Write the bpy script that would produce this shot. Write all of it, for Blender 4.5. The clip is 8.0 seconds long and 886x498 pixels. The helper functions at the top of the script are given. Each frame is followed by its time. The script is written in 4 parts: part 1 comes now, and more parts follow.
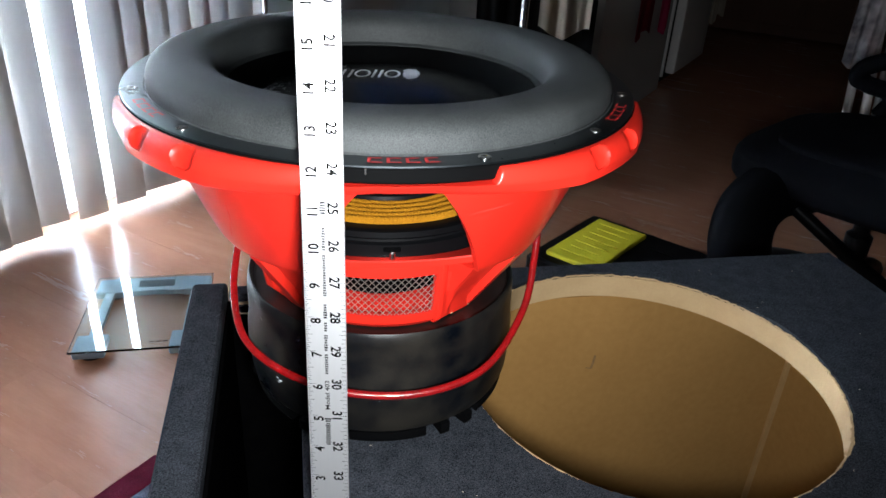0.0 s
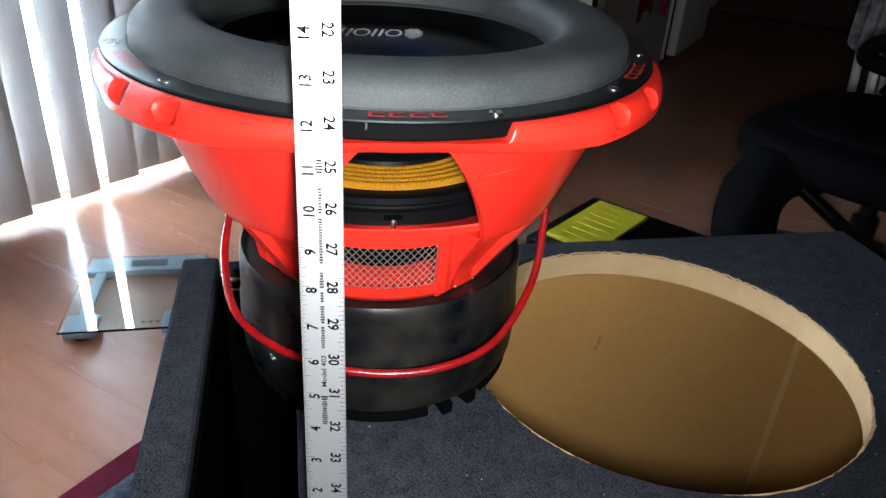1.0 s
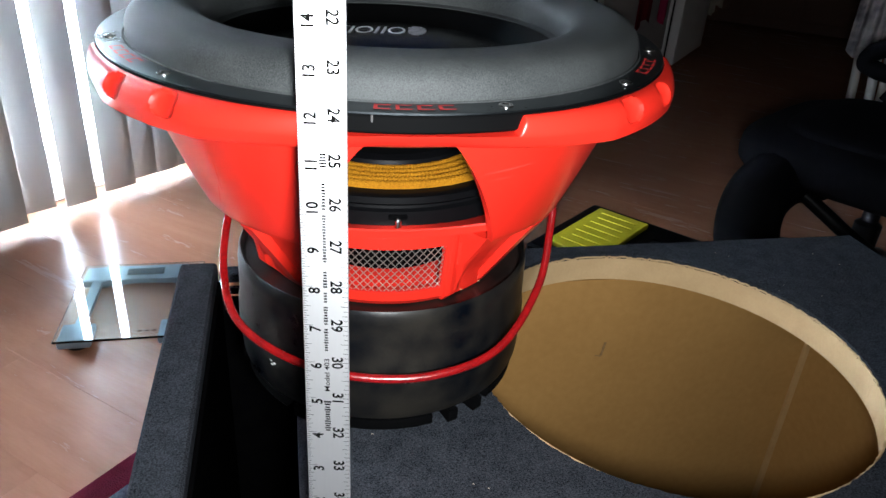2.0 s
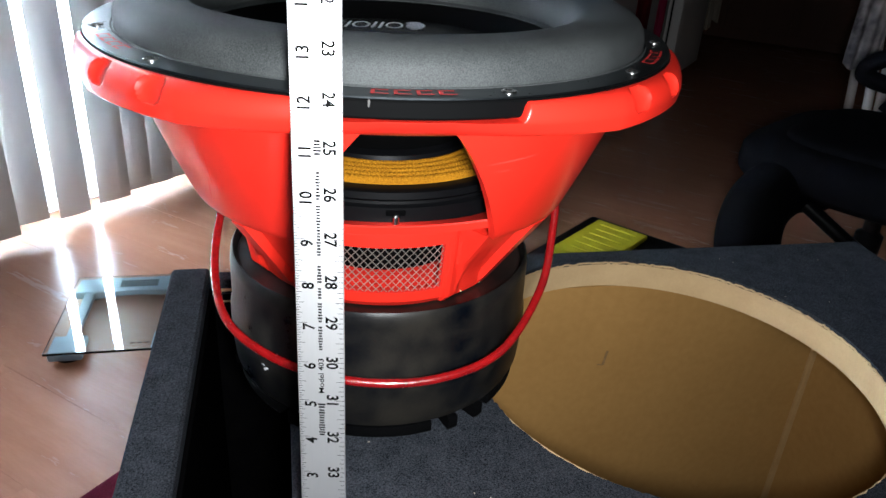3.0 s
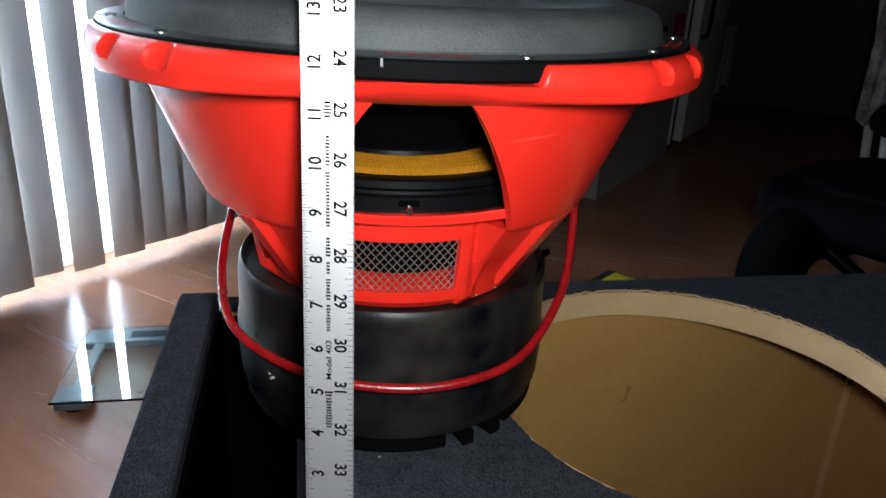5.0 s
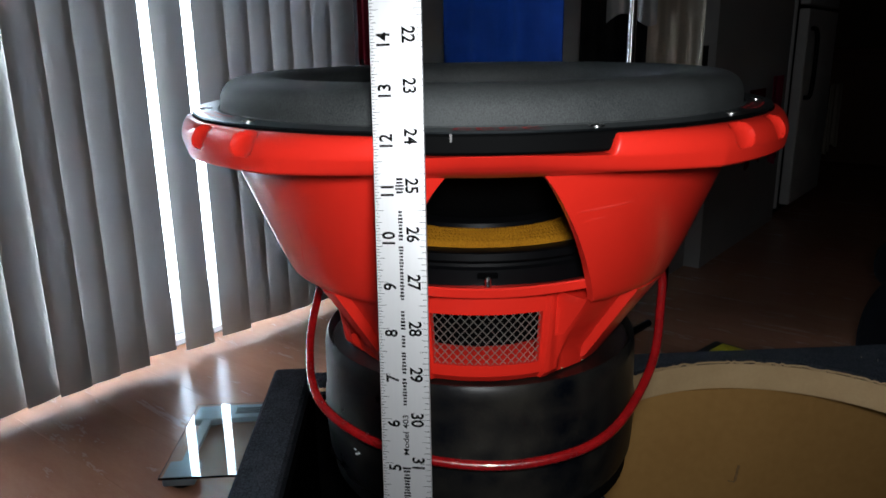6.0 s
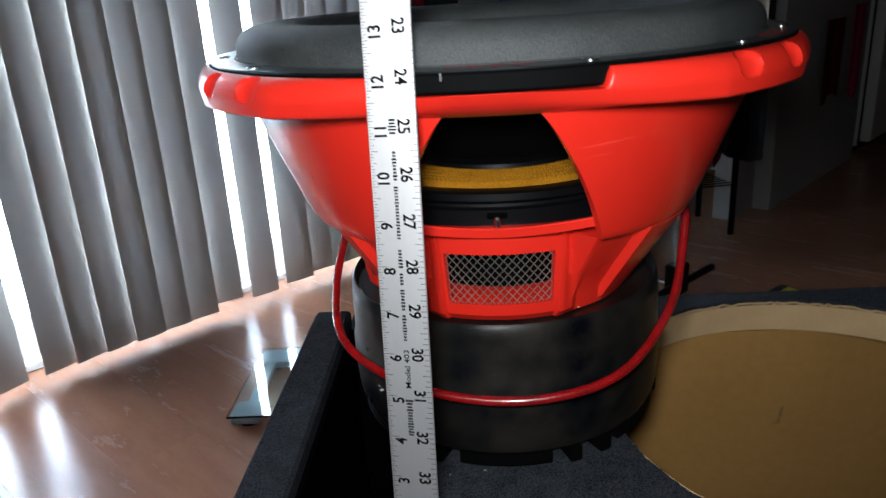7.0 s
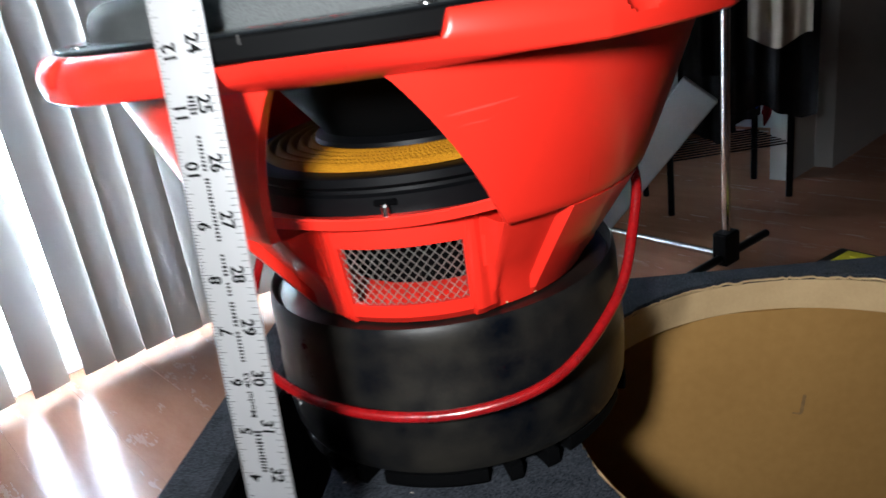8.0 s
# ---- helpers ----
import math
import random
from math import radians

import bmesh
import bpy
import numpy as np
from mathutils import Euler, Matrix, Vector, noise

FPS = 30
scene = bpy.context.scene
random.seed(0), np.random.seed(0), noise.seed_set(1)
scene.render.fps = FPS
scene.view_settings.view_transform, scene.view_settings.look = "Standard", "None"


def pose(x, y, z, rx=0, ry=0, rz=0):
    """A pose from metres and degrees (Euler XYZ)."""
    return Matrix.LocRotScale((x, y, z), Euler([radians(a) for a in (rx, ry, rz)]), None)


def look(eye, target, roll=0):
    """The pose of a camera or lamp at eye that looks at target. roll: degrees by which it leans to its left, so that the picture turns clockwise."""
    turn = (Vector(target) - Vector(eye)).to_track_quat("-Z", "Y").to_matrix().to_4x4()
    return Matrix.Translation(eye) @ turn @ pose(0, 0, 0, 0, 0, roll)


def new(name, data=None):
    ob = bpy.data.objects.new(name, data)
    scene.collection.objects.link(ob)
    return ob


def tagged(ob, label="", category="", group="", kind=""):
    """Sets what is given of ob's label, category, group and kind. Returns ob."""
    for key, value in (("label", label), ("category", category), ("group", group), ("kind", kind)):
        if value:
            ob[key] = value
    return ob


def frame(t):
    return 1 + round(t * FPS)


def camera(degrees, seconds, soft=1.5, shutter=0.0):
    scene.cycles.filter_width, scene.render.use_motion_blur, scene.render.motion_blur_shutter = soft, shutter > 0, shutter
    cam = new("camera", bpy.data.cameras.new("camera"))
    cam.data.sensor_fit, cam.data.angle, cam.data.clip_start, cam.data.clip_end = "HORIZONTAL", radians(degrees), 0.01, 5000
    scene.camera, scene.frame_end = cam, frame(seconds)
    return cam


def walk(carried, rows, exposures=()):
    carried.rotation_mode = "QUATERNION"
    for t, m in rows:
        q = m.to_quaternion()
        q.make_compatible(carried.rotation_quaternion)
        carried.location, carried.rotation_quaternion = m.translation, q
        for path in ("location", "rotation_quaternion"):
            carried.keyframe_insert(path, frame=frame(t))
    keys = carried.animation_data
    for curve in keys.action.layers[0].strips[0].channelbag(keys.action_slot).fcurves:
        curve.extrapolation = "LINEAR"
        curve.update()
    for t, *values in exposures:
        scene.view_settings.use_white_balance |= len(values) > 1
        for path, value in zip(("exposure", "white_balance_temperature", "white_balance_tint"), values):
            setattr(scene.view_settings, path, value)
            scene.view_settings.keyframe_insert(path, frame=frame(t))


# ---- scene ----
cam = camera(62.6, 8.0, shutter=0.5)
PATH = [
    (0, (0.027, -0.029, 1.069), (-0.063, 1.746, 0.151), 3.4),
    (0.5, (0.025, -0.014, 1.055), (-0.075, 1.748, 0.115), 3.1),
    (1, (0.02, -0.002, 1.04), (-0.056, 1.755, 0.087), 3.9),
    (1.5, (0.016, 0.002, 1.033), (-0.056, 1.768, 0.096), 3.9),
    (3, (0.012, 0.021, 1.004), (-0.054, 1.812, 0.117), 3.9),
    (3.5, (0.013, 0.02, 0.989), (-0.038, 1.84, 0.161), 4.1),
    (4, (0.016, 0.023, 0.96), (-0.057, 1.835, 0.117), 3.7),
    (4.2, (0.017, 0.021, 0.953), (-0.063, 1.834, 0.112), 3.6),
    (5.3, (0.014, 0.019, 0.946), (-0.144, 1.891, 0.261), 3.0),
    (5.5, (0.015, 0.018, 0.949), (-0.204, 1.883, 0.26), 2.9),
    (6, (0.028, 0.022, 0.945), (-0.372, 1.91, 0.42), -0.8),
    (6.1, (0.028, 0.022, 0.945), (-0.362, 1.913, 0.424), -0.2),
    (6.5, (0.045, 0.018, 0.946), (-0.356, 1.891, 0.37), 0.1),
    (7, (0.068, 0.024, 0.941), (-0.508, 1.824, 0.286), -3.4),
    (7.5, (0.111, 0.069, 0.928), (-0.517, 1.842, 0.249), -6.1),
    (7.6, (0.115, 0.079, 0.927), (-0.526, 1.843, 0.235), -7.5),
    (7.8, (0.133, 0.101, 0.923), (-0.585, 1.836, 0.234), -9.3),
    (8, (0.147, 0.128, 0.914), (-0.603, 1.848, 0.222), -8.4),
]
walk(cam, [(t, look(eye, target, roll)) for t, eye, target, roll in PATH],
     exposures=[(0, 1.97), (4.2, 1.85), (5.3, 1.05), (5.7, 0.82), (6.1, 0.42), (6.5, 0.40), (7.0, 0.88), (7.5, 1.42), (8.0, 1.84)])

# ---- world, sun and lamps ----
world = bpy.data.worlds.new("sky")
scene.world = world
world.use_nodes = True
wn = world.node_tree.nodes
sky = wn.new("ShaderNodeTexSky")
sky.sky_type, sky.sun_disc = "NISHITA", False
sky.sun_elevation, sky.sun_rotation = radians(58), radians(205)
wn["Background"].inputs["Strength"].default_value = 0.15
world.node_tree.links.new(sky.outputs["Color"], wn["Background"].inputs["Color"])

sun = new("sun", bpy.data.lights.new("sun", "SUN"))
sun.data.energy, sun.data.angle, sun.data.color = 4.0, radians(0.6), (1.0, 0.95, 0.88)
sun.matrix_world = look((-1.2, -2.6, 4.6), (0, 0, 0))

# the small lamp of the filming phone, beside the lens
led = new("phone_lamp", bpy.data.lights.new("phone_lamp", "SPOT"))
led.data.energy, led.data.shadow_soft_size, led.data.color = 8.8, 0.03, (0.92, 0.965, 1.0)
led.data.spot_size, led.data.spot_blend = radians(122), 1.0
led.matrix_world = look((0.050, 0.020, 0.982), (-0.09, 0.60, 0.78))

# daylight that fills the glass door
daylight = new("door_daylight", bpy.data.lights.new("door_daylight", "AREA"))
daylight.data.shape, daylight.data.size, daylight.data.size_y = "RECTANGLE", 2.9, 2.2
daylight.data.energy, daylight.data.color = 188.0, (0.70, 0.83, 1.0)
daylight.data.spread = radians(108)
DAY_AT = (-1.58 + 0.4430 * 0.275 - 0.8965 * 0.45, 1.268 + 0.8965 * 0.275 + 0.4430 * 0.45, 1.08)
daylight.matrix_world = look(DAY_AT, (DAY_AT[0] + 0.8965, DAY_AT[1] - 0.4430, 1.08))


# ---- materials ----
def material(name, base, rough=0.6, metal=0.0, second=None, amount=0.5, scale=8.0, fine=120.0, bump=0.1, depth=0.002,
             spec=0.5, coat=0.0, stretch=(1, 1, 1), rough_var=0.1, fine_mix=0.3):
    """A surface with stains at a large scale and grain at a fine one; second is the colour that the variation tends to."""
    m = bpy.data.materials.new(name)
    m.use_nodes = True
    nt = m.node_tree
    n, link = nt.nodes, nt.links.new
    b = n["Principled BSDF"]
    tc, mp = n.new("ShaderNodeTexCoord"), n.new("ShaderNodeMapping")
    mp.inputs["Scale"].default_value = stretch
    link(tc.outputs["Object"], mp.inputs["Vector"])
    big, small = n.new("ShaderNodeTexNoise"), n.new("ShaderNodeTexNoise")
    big.inputs["Scale"].default_value, big.inputs["Detail"].default_value = scale, 5
    small.inputs["Scale"].default_value, small.inputs["Detail"].default_value = fine, 4
    for t in (big, small):
        link(mp.outputs["Vector"], t.inputs["Vector"])
    mixf = n.new("ShaderNodeMix")
    mixf.inputs[0].default_value = fine_mix
    link(big.outputs["Fac"], mixf.inputs[2]), link(small.outputs["Fac"], mixf.inputs[3])
    ramp = n.new("ShaderNodeMapRange")
    ramp.inputs["From Min"].default_value, ramp.inputs["From Max"].default_value = 0.35, 0.65
    ramp.inputs["To Max"].default_value = amount
    link(mixf.outputs[0], ramp.inputs["Value"])
    col = n.new("ShaderNodeMix")
    col.data_type = "RGBA"
    col.inputs[6].default_value = (*base, 1)
    col.inputs[7].default_value = (*(second or tuple(c * 0.6 for c in base)), 1)
    link(ramp.outputs[0], col.inputs[0])
    link(col.outputs[2], b.inputs["Base Color"])
    rr = n.new("ShaderNodeMapRange")
    rr.inputs["To Min"].default_value, rr.inputs["To Max"].default_value = max(0, rough - rough_var), min(1, rough + rough_var)
    link(mixf.outputs[0], rr.inputs["Value"])
    link(rr.outputs[0], b.inputs["Roughness"])
    bp = n.new("ShaderNodeBump")
    bp.inputs["Strength"].default_value, bp.inputs["Distance"].default_value = bump, depth
    link(small.outputs["Fac"], bp.inputs["Height"])
    link(bp.outputs["Normal"], b.inputs["Normal"])
    b.inputs["Metallic"].default_value = metal
    b.inputs["Specular IOR Level"].default_value = spec
    b.inputs["Coat Weight"].default_value = coat
    b.inputs["Coat Roughness"].default_value = 0.06
    return m


RED = material("red_gloss_paint", (0.69, 0.022, 0.012), 0.32, 0.0, (0.58, 0.018, 0.01), 0.5, 6, 60, 0.02, 0.0005, coat=0.2, rough_var=0.06)
CABLE = material("red_cable", (0.27, 0.005, 0.006), 0.25, 0.0, (0.12, 0.002, 0.003), 0.9, 90, 500, 0.3, 0.0012, coat=0.6, fine_mix=0.4)
RUBBER = material("black_rubber", (0.0010, 0.0017, 0.0032), 0.36, 0.0, (0.0170, 0.0150, 0.0120), 0.9, 24, 420, 0.25, 0.0004, fine_mix=0.14, spec=0.16, rough_var=0.26)
ROLL = material("dusty_surround_rubber", (0.005, 0.0066, 0.0070), 0.62, 0.0, (0.062, 0.067, 0.067), 0.85, 13, 1200, 0.7, 0.0004, fine_mix=0.55, rough_var=0.2, spec=0.3)
RING = material("dark_anodised_ring", (0.085, 0.10, 0.11), 0.3, 1.0, (0.13, 0.145, 0.155), 0.7, 18, 300, 0.05, 0.0003, rough_var=0.1)
BLACKP = material("black_plastic", (0.0016, 0.0017, 0.0021), 0.42, 0.0, (0.0045, 0.0045, 0.005), 0.4, 20, 200, 0.1, 0.0005, spec=0.08)
GLOSSB = material("glossy_black_plate", (0.004, 0.0035, 0.0035), 0.36, 0.0, (0.022, 0.012, 0.009), 0.6, 30, 150, 0.15, 0.0004, coat=0.08, spec=0.3)
DUSTCAP = material("glossy_black_cap", (0.0025, 0.003, 0.0035), 0.25, 0.0, (0.009, 0.009, 0.0095), 0.5, 14, 420, 0.08, 0.0004, spec=0.25)
CONE = material("black_cone_paper", (0.0012, 0.0013, 0.0015), 0.65, 0.0, (0.003, 0.003, 0.003), 0.5, 12, 260, 0.2, 0.0005, spec=0.04)
SPIDER = material("golden_woven_spider", (0.36, 0.155, 0.008), 0.8, 0.0, (0.17, 0.062, 0.003), 0.8, 60, 1100, 0.8, 0.0012, fine_mix=0.75, spec=0.08)
STEEL = material("bright_steel", (0.6, 0.6, 0.6), 0.22, 1.0, (0.45, 0.43, 0.4), 0.5, 40, 400, 0.05, 0.0003)
WIRE = material("galvanised_wire", (0.5, 0.48, 0.44), 0.4, 0.85, (0.3, 0.28, 0.25), 0.5, 60, 500, 0.1, 0.0003)
ALU = material("brushed_aluminium", (0.82, 0.82, 0.83), 0.43, 0.92, (0.70, 0.70, 0.71), 0.5, 14, 500, 0.08, 0.0002, stretch=(1, 1, 0.12))
INK = material("black_ink", (0.006, 0.006, 0.006), 0.9, spec=0.0)
REDINK = material("red_print", (0.55, 0.03, 0.03), 0.45)
WHITEINK = material("silver_print", (0.95, 0.96, 0.96), 0.35)
CARPET = material("charcoal_box_carpet", (0.0045, 0.0058, 0.0085), 0.95, 0.0, (0.066, 0.072, 0.083), 0.66, 55, 760, 0.7, 0.0010, spec=0.03, fine_mix=0.8)
MDF = material("raw_mdf_edge", (0.56, 0.39, 0.21), 0.85, 0.0, (0.42, 0.28, 0.14), 0.5, 25, 300, 0.3, 0.001, spec=0.15)
BOARD = material("brown_fibreboard", (0.385, 0.212, 0.068), 0.8, 0.0, (0.295, 0.155, 0.047), 0.65, 6, 90, 0.1, 0.0006, spec=0.12, fine_mix=0.45)
FLOORM = material("light_laminate", (0.42, 0.197, 0.118), 0.26, 0.0, (0.30, 0.130, 0.072), 0.6, 3.5, 30, 0.05, 0.0006, stretch=(7.0, 0.8, 1.0), spec=0.4, rough_var=0.06)
SUBFLOOR = material("dark_joint", (0.16, 0.085, 0.05), 0.8)
WALLM = material("white_wall_paint", (0.42, 0.42, 0.415), 0.8, 0.0, (0.36, 0.36, 0.355), 0.4, 3, 80, 0.1, 0.001)
# barely seen outer walls and ceiling, made dark to hold back bounced light
DARKWALL = material("low_bounce_wall_paint", (0.10, 0.072, 0.05), 0.85, 0.0, (0.07, 0.05, 0.036), 0.5, 3, 80, 0.1, 0.001)
CEILM = material("low_bounce_ceiling_paint", (0.13, 0.125, 0.12), 0.9, 0.0, (0.11, 0.105, 0.10), 0.4, 3, 90, 0.2, 0.002)
PATIO = material("pale_patio_concrete", (0.6, 0.58, 0.54), 0.9, 0.0, (0.45, 0.43, 0.4), 0.5, 2, 60, 0.3, 0.004)
HEDGE = material("green_hedge", (0.06, 0.12, 0.03), 0.7, 0.0, (0.02, 0.05, 0.012), 0.8, 14, 90, 0.5, 0.01)
FRAMEM = material("white_door_frame", (0.75, 0.76, 0.76), 0.4, 0.0, (0.66, 0.67, 0.68), 0.4, 6, 90, 0.05, 0.0005)
SILVER = material("silver_plastic", (0.19, 0.26, 0.32), 0.3, 0.3, (0.15, 0.21, 0.27), 0.4, 20, 200, 0.05, 0.0003)
LCD = material("grey_display", (0.05, 0.07, 0.08), 0.15, 0.0, (0.07, 0.09, 0.1), 0.3, 20, 200, 0.02, 0.0002)
BURG = material("burgundy_rug_pile", (0.10, 0.006, 0.02), 0.95, 0.0, (0.2, 0.015, 0.04), 0.6, 30, 350, 0.9, 0.005, spec=0.1)
NAVY = material("navy_rug_pattern", (0.015, 0.02, 0.05), 0.95, 0.0, (0.35, 0.4, 0.5), 0.55, 45, 350, 0.9, 0.005, spec=0.1)
YELLOW = material("yellow_step_pad", (0.60, 0.52, 0.02), 0.55, 0.0, (0.45, 0.38, 0.02), 0.4, 12, 200, 0.1, 0.0006)
LEATHER = material("black_leather", (0.0012, 0.0013, 0.0016), 0.7, 0.0, (0.003, 0.003, 0.004), 0.5, 9, 160, 0.2, 0.001, spec=0.02)
FABRIC_BLUE = material("blue_cloth", (0.01, 0.055, 0.32), 0.9, 0.0, (0.006, 0.03, 0.17), 0.7, 7, 300, 0.3, 0.002, spec=0.1)
FABRIC_BEIGE = material("beige_cloth", (0.33, 0.29, 0.235), 0.95, 0.0, (0.24, 0.21, 0.17), 0.6, 7, 300, 0.3, 0.002, spec=0.1)
FABRIC_BLACK = material("black_cloth", (0.004, 0.004, 0.005), 0.95, 0.0, (0.03, 0.03, 0.03), 0.5, 7, 300, 0.3, 0.002, spec=0.1)
# near-black that stands for the shade inside the port and the ring's slots
RECESS_SHADE = material("recess_shade_black", (0.0012, 0.0012, 0.0014), 0.95, 0.0, (0.003, 0.003, 0.003), 0.5, 40, 300, 0.3, 0.001, spec=0.0)
FABRIC_RED = material("red_cloth", (0.14, 0.008, 0.015), 0.9, 0.0, (0.06, 0.005, 0.008), 0.6, 7, 300, 0.3, 0.002, spec=0.1)
FABRIC_WHITE = material("white_cloth", (0.30, 0.31, 0.31), 0.95, 0.0, (0.2, 0.2, 0.21), 0.6, 6, 300, 0.3, 0.002, spec=0.1)
FRIDGE = material("white_enamel", (0.74, 0.74, 0.73), 0.4, 0.0, (0.64, 0.64, 0.63), 0.4, 4, 120, 0.05, 0.0004)
BROWN = material("brown_cabinet_wood", (0.10, 0.032, 0.014), 0.6, 0.0, (0.08, 0.03, 0.012), 0.7, 3, 40, 0.1, 0.001, stretch=(6, 6, 0.8))


def slat_material():
    """Fabric of the vertical blinds: lets part of the daylight through."""
    m = material("blind_fabric", (0.62, 0.61, 0.58), 0.8, 0.0, (0.54, 0.53, 0.50), 0.5, 5, 500, 0.15, 0.0006, stretch=(1, 1, 0.2), spec=0.2)
    nt = m.node_tree
    tr, mx = nt.nodes.new("ShaderNodeBsdfTranslucent"), nt.nodes.new("ShaderNodeMixShader")
    tr.inputs["Color"].default_value = (0.67, 0.68, 0.70, 1)
    mx.inputs[0].default_value = 0.085
    nt.links.new(nt.nodes["Principled BSDF"].outputs[0], mx.inputs[1])
    nt.links.new(tr.outputs[0], mx.inputs[2])
    nt.links.new(mx.outputs[0], nt.nodes["Material Output"].inputs["Surface"])
    return m


def glass_material(name, tint, ior=1.5):
    m = bpy.data.materials.new(name)
    m.use_nodes = True
    b = m.node_tree.nodes["Principled BSDF"]
    b.inputs["Base Color"].default_value = (*tint, 1)
    b.inputs["Roughness"].default_value = 0.01
    b.inputs["Transmission Weight"].default_value = 1.0
    b.inputs["IOR"].default_value = ior
    return m


SLAT = slat_material()
GLASS = glass_material("clear_glass", (0.97, 1.0, 0.99))
GREENGLASS = glass_material("greenish_glass", (0.86, 0.96, 0.94))


# ---- mesh helpers ----
def part(name, bm, mat, parent=None, label="", smooth=False):
    me = bpy.data.meshes.new(name)
    bmesh.ops.recalc_face_normals(bm, faces=bm.faces)
    bm.to_mesh(me)
    bm.free()
    me.materials.append(mat)
    if smooth:
        me.shade_smooth()
        me.set_sharp_from_angle(angle=radians(smooth if smooth > 1 else 35))
    ob = new(name, me)
    ob.parent = parent
    if label:
        ob["label"] = label
    return ob


def empty(name, m, label, category, group="", kind=""):
    ob = new(name)
    ob.empty_display_size = 0.05
    ob.matrix_world = m
    return tagged(ob, label, category, group, kind)


def add_box(bm, sx, sy, sz, m=Matrix(), bevel=0.0, segs=2):
    """A box of that size centred on the pose m."""
    r = bmesh.ops.create_cube(bm, size=1.0, matrix=m @ Matrix.Diagonal((sx, sy, sz, 1)))
    if bevel:
        es = {e for v in r["verts"] for e in v.link_edges}
        bmesh.ops.bevel(bm, geom=list(es), offset=bevel, segments=segs, profile=0.7, affect="EDGES")
    return bm


def box(sx, sy, sz, m=Matrix(), bevel=0.0, segs=2):
    return add_box(bmesh.new(), sx, sy, sz, m, bevel, segs)


def lathe(profile, segs=128, closed=False, a0=0.0, a1=360.0, bm=None):
    """Turns the (r, z) profile round z; closed joins its last point to its first."""
    bm = bm or bmesh.new()
    full = abs(a1 - a0) >= 359.9
    n = segs if full else segs + 1
    rings = [[bm.verts.new((r * math.cos(radians(a0 + (a1 - a0) * i / segs)), r * math.sin(radians(a0 + (a1 - a0) * i / segs)), z))
              for r, z in profile] for i in range(n)]
    k = len(profile)
    for i in range(segs):
        p, q = rings[i], rings[(i + 1) % n]
        for j in range(k if closed else k - 1):
            bm.faces.new((p[j], q[j], q[(j + 1) % k], p[(j + 1) % k]))
    if closed and not full:
        bm.faces.new(rings[0]), bm.faces.new(rings[-1])
    return bm


def patch(outer, inner, bm=None, holes=()):
    """A solid shell from two equal grids of points; holes are (row, column) cells left open, with their reveals."""
    bm = bm or bmesh.new()
    o = [[bm.verts.new(p) for p in row] for row in outer]
    i = [[bm.verts.new(p) for p in row] for row in inner]
    rows, cols = len(o) - 1, len(o[0]) - 1
    gone = set(holes)
    solid = lambda r, c: 0 <= r < rows and 0 <= c < cols and (r, c) not in gone
    for r in range(rows):
        for c in range(cols):
            if not solid(r, c):
                continue
            bm.faces.new((o[r][c], o[r][c + 1], o[r + 1][c + 1], o[r + 1][c]))
            bm.faces.new((i[r][c], i[r + 1][c], i[r + 1][c + 1], i[r][c + 1]))
            for (dr, dc), (p, q) in (((-1, 0), ((r, c), (r, c + 1))), ((1, 0), ((r + 1, c + 1), (r + 1, c))),
                                     ((0, -1), ((r + 1, c), (r, c))), ((0, 1), ((r, c + 1), (r + 1, c + 1)))):
                if not solid(r + dr, c + dc):
                    bm.faces.new((o[p[0]][p[1]], i[p[0]][p[1]], i[q[0]][q[1]], o[q[0]][q[1]]))
    return bm


def tube(points, radius, sides=12, bm=None, closed=False):
    """A round bar along the points."""
    bm = bm or bmesh.new()
    pts = [Vector(p) for p in points]
    n, rings, side = len(pts), [], None
    for k, p in enumerate(pts):
        ahead = (pts[(k + 1) % n] - pts[k - 1]) if closed or 0 < k < n - 1 else (pts[1] - pts[0] if k == 0 else pts[-1] - pts[-2])
        ahead.normalize()
        side = (side or (Vector((0, 0, 1)) if abs(ahead.z) < 0.9 else Vector((1, 0, 0))))
        side = (side - ahead * side.dot(ahead)).normalized()
        up = ahead.cross(side)
        rings.append([bm.verts.new(p + radius * (math.cos(2 * math.pi * j / sides) * side + math.sin(2 * math.pi * j / sides) * up)) for j in range(sides)])
    for k in range(n if closed else n - 1):
        a, b = rings[k], rings[(k + 1) % n]
        for j in range(sides):
            bm.faces.new((a[j], a[(j + 1) % sides], b[(j + 1) % sides], b[j]))
    if not closed:
        bm.faces.new(rings[0][::-1]), bm.faces.new(rings[-1])
    return bm


def curve_points(ctrl, steps=10):
    """A smooth line through the given points."""
    c = [Vector(p) for p in ctrl]
    c = [2 * c[0] - c[1]] + c + [2 * c[-1] - c[-2]]
    out = []
    for k in range(1, len(c) - 2):
        for j in range(steps):
            t = j / steps
            out.append(0.5 * ((2 * c[k]) + (c[k + 1] - c[k - 1]) * t + (2 * c[k - 1] - 5 * c[k] + 4 * c[k + 1] - c[k + 2]) * t * t
                              + (3 * c[k] - c[k - 1] - 3 * c[k + 1] + c[k + 2]) * t ** 3))
    return out + [c[-2]]


def text_mesh(body, size, bold=0.00016):
    """Flat letters as a mesh, centred, in the xy plane."""
    cu = bpy.data.curves.new("text", "FONT")
    cu.body, cu.size, cu.align_x, cu.align_y = body, size, "CENTER", "CENTER"
    cu.resolution_u, cu.offset = 3, bold
    tmp = bpy.data.objects.new("text", cu)
    me = bpy.data.meshes.new_from_object(tmp)
    bpy.data.objects.remove(tmp)
    return me


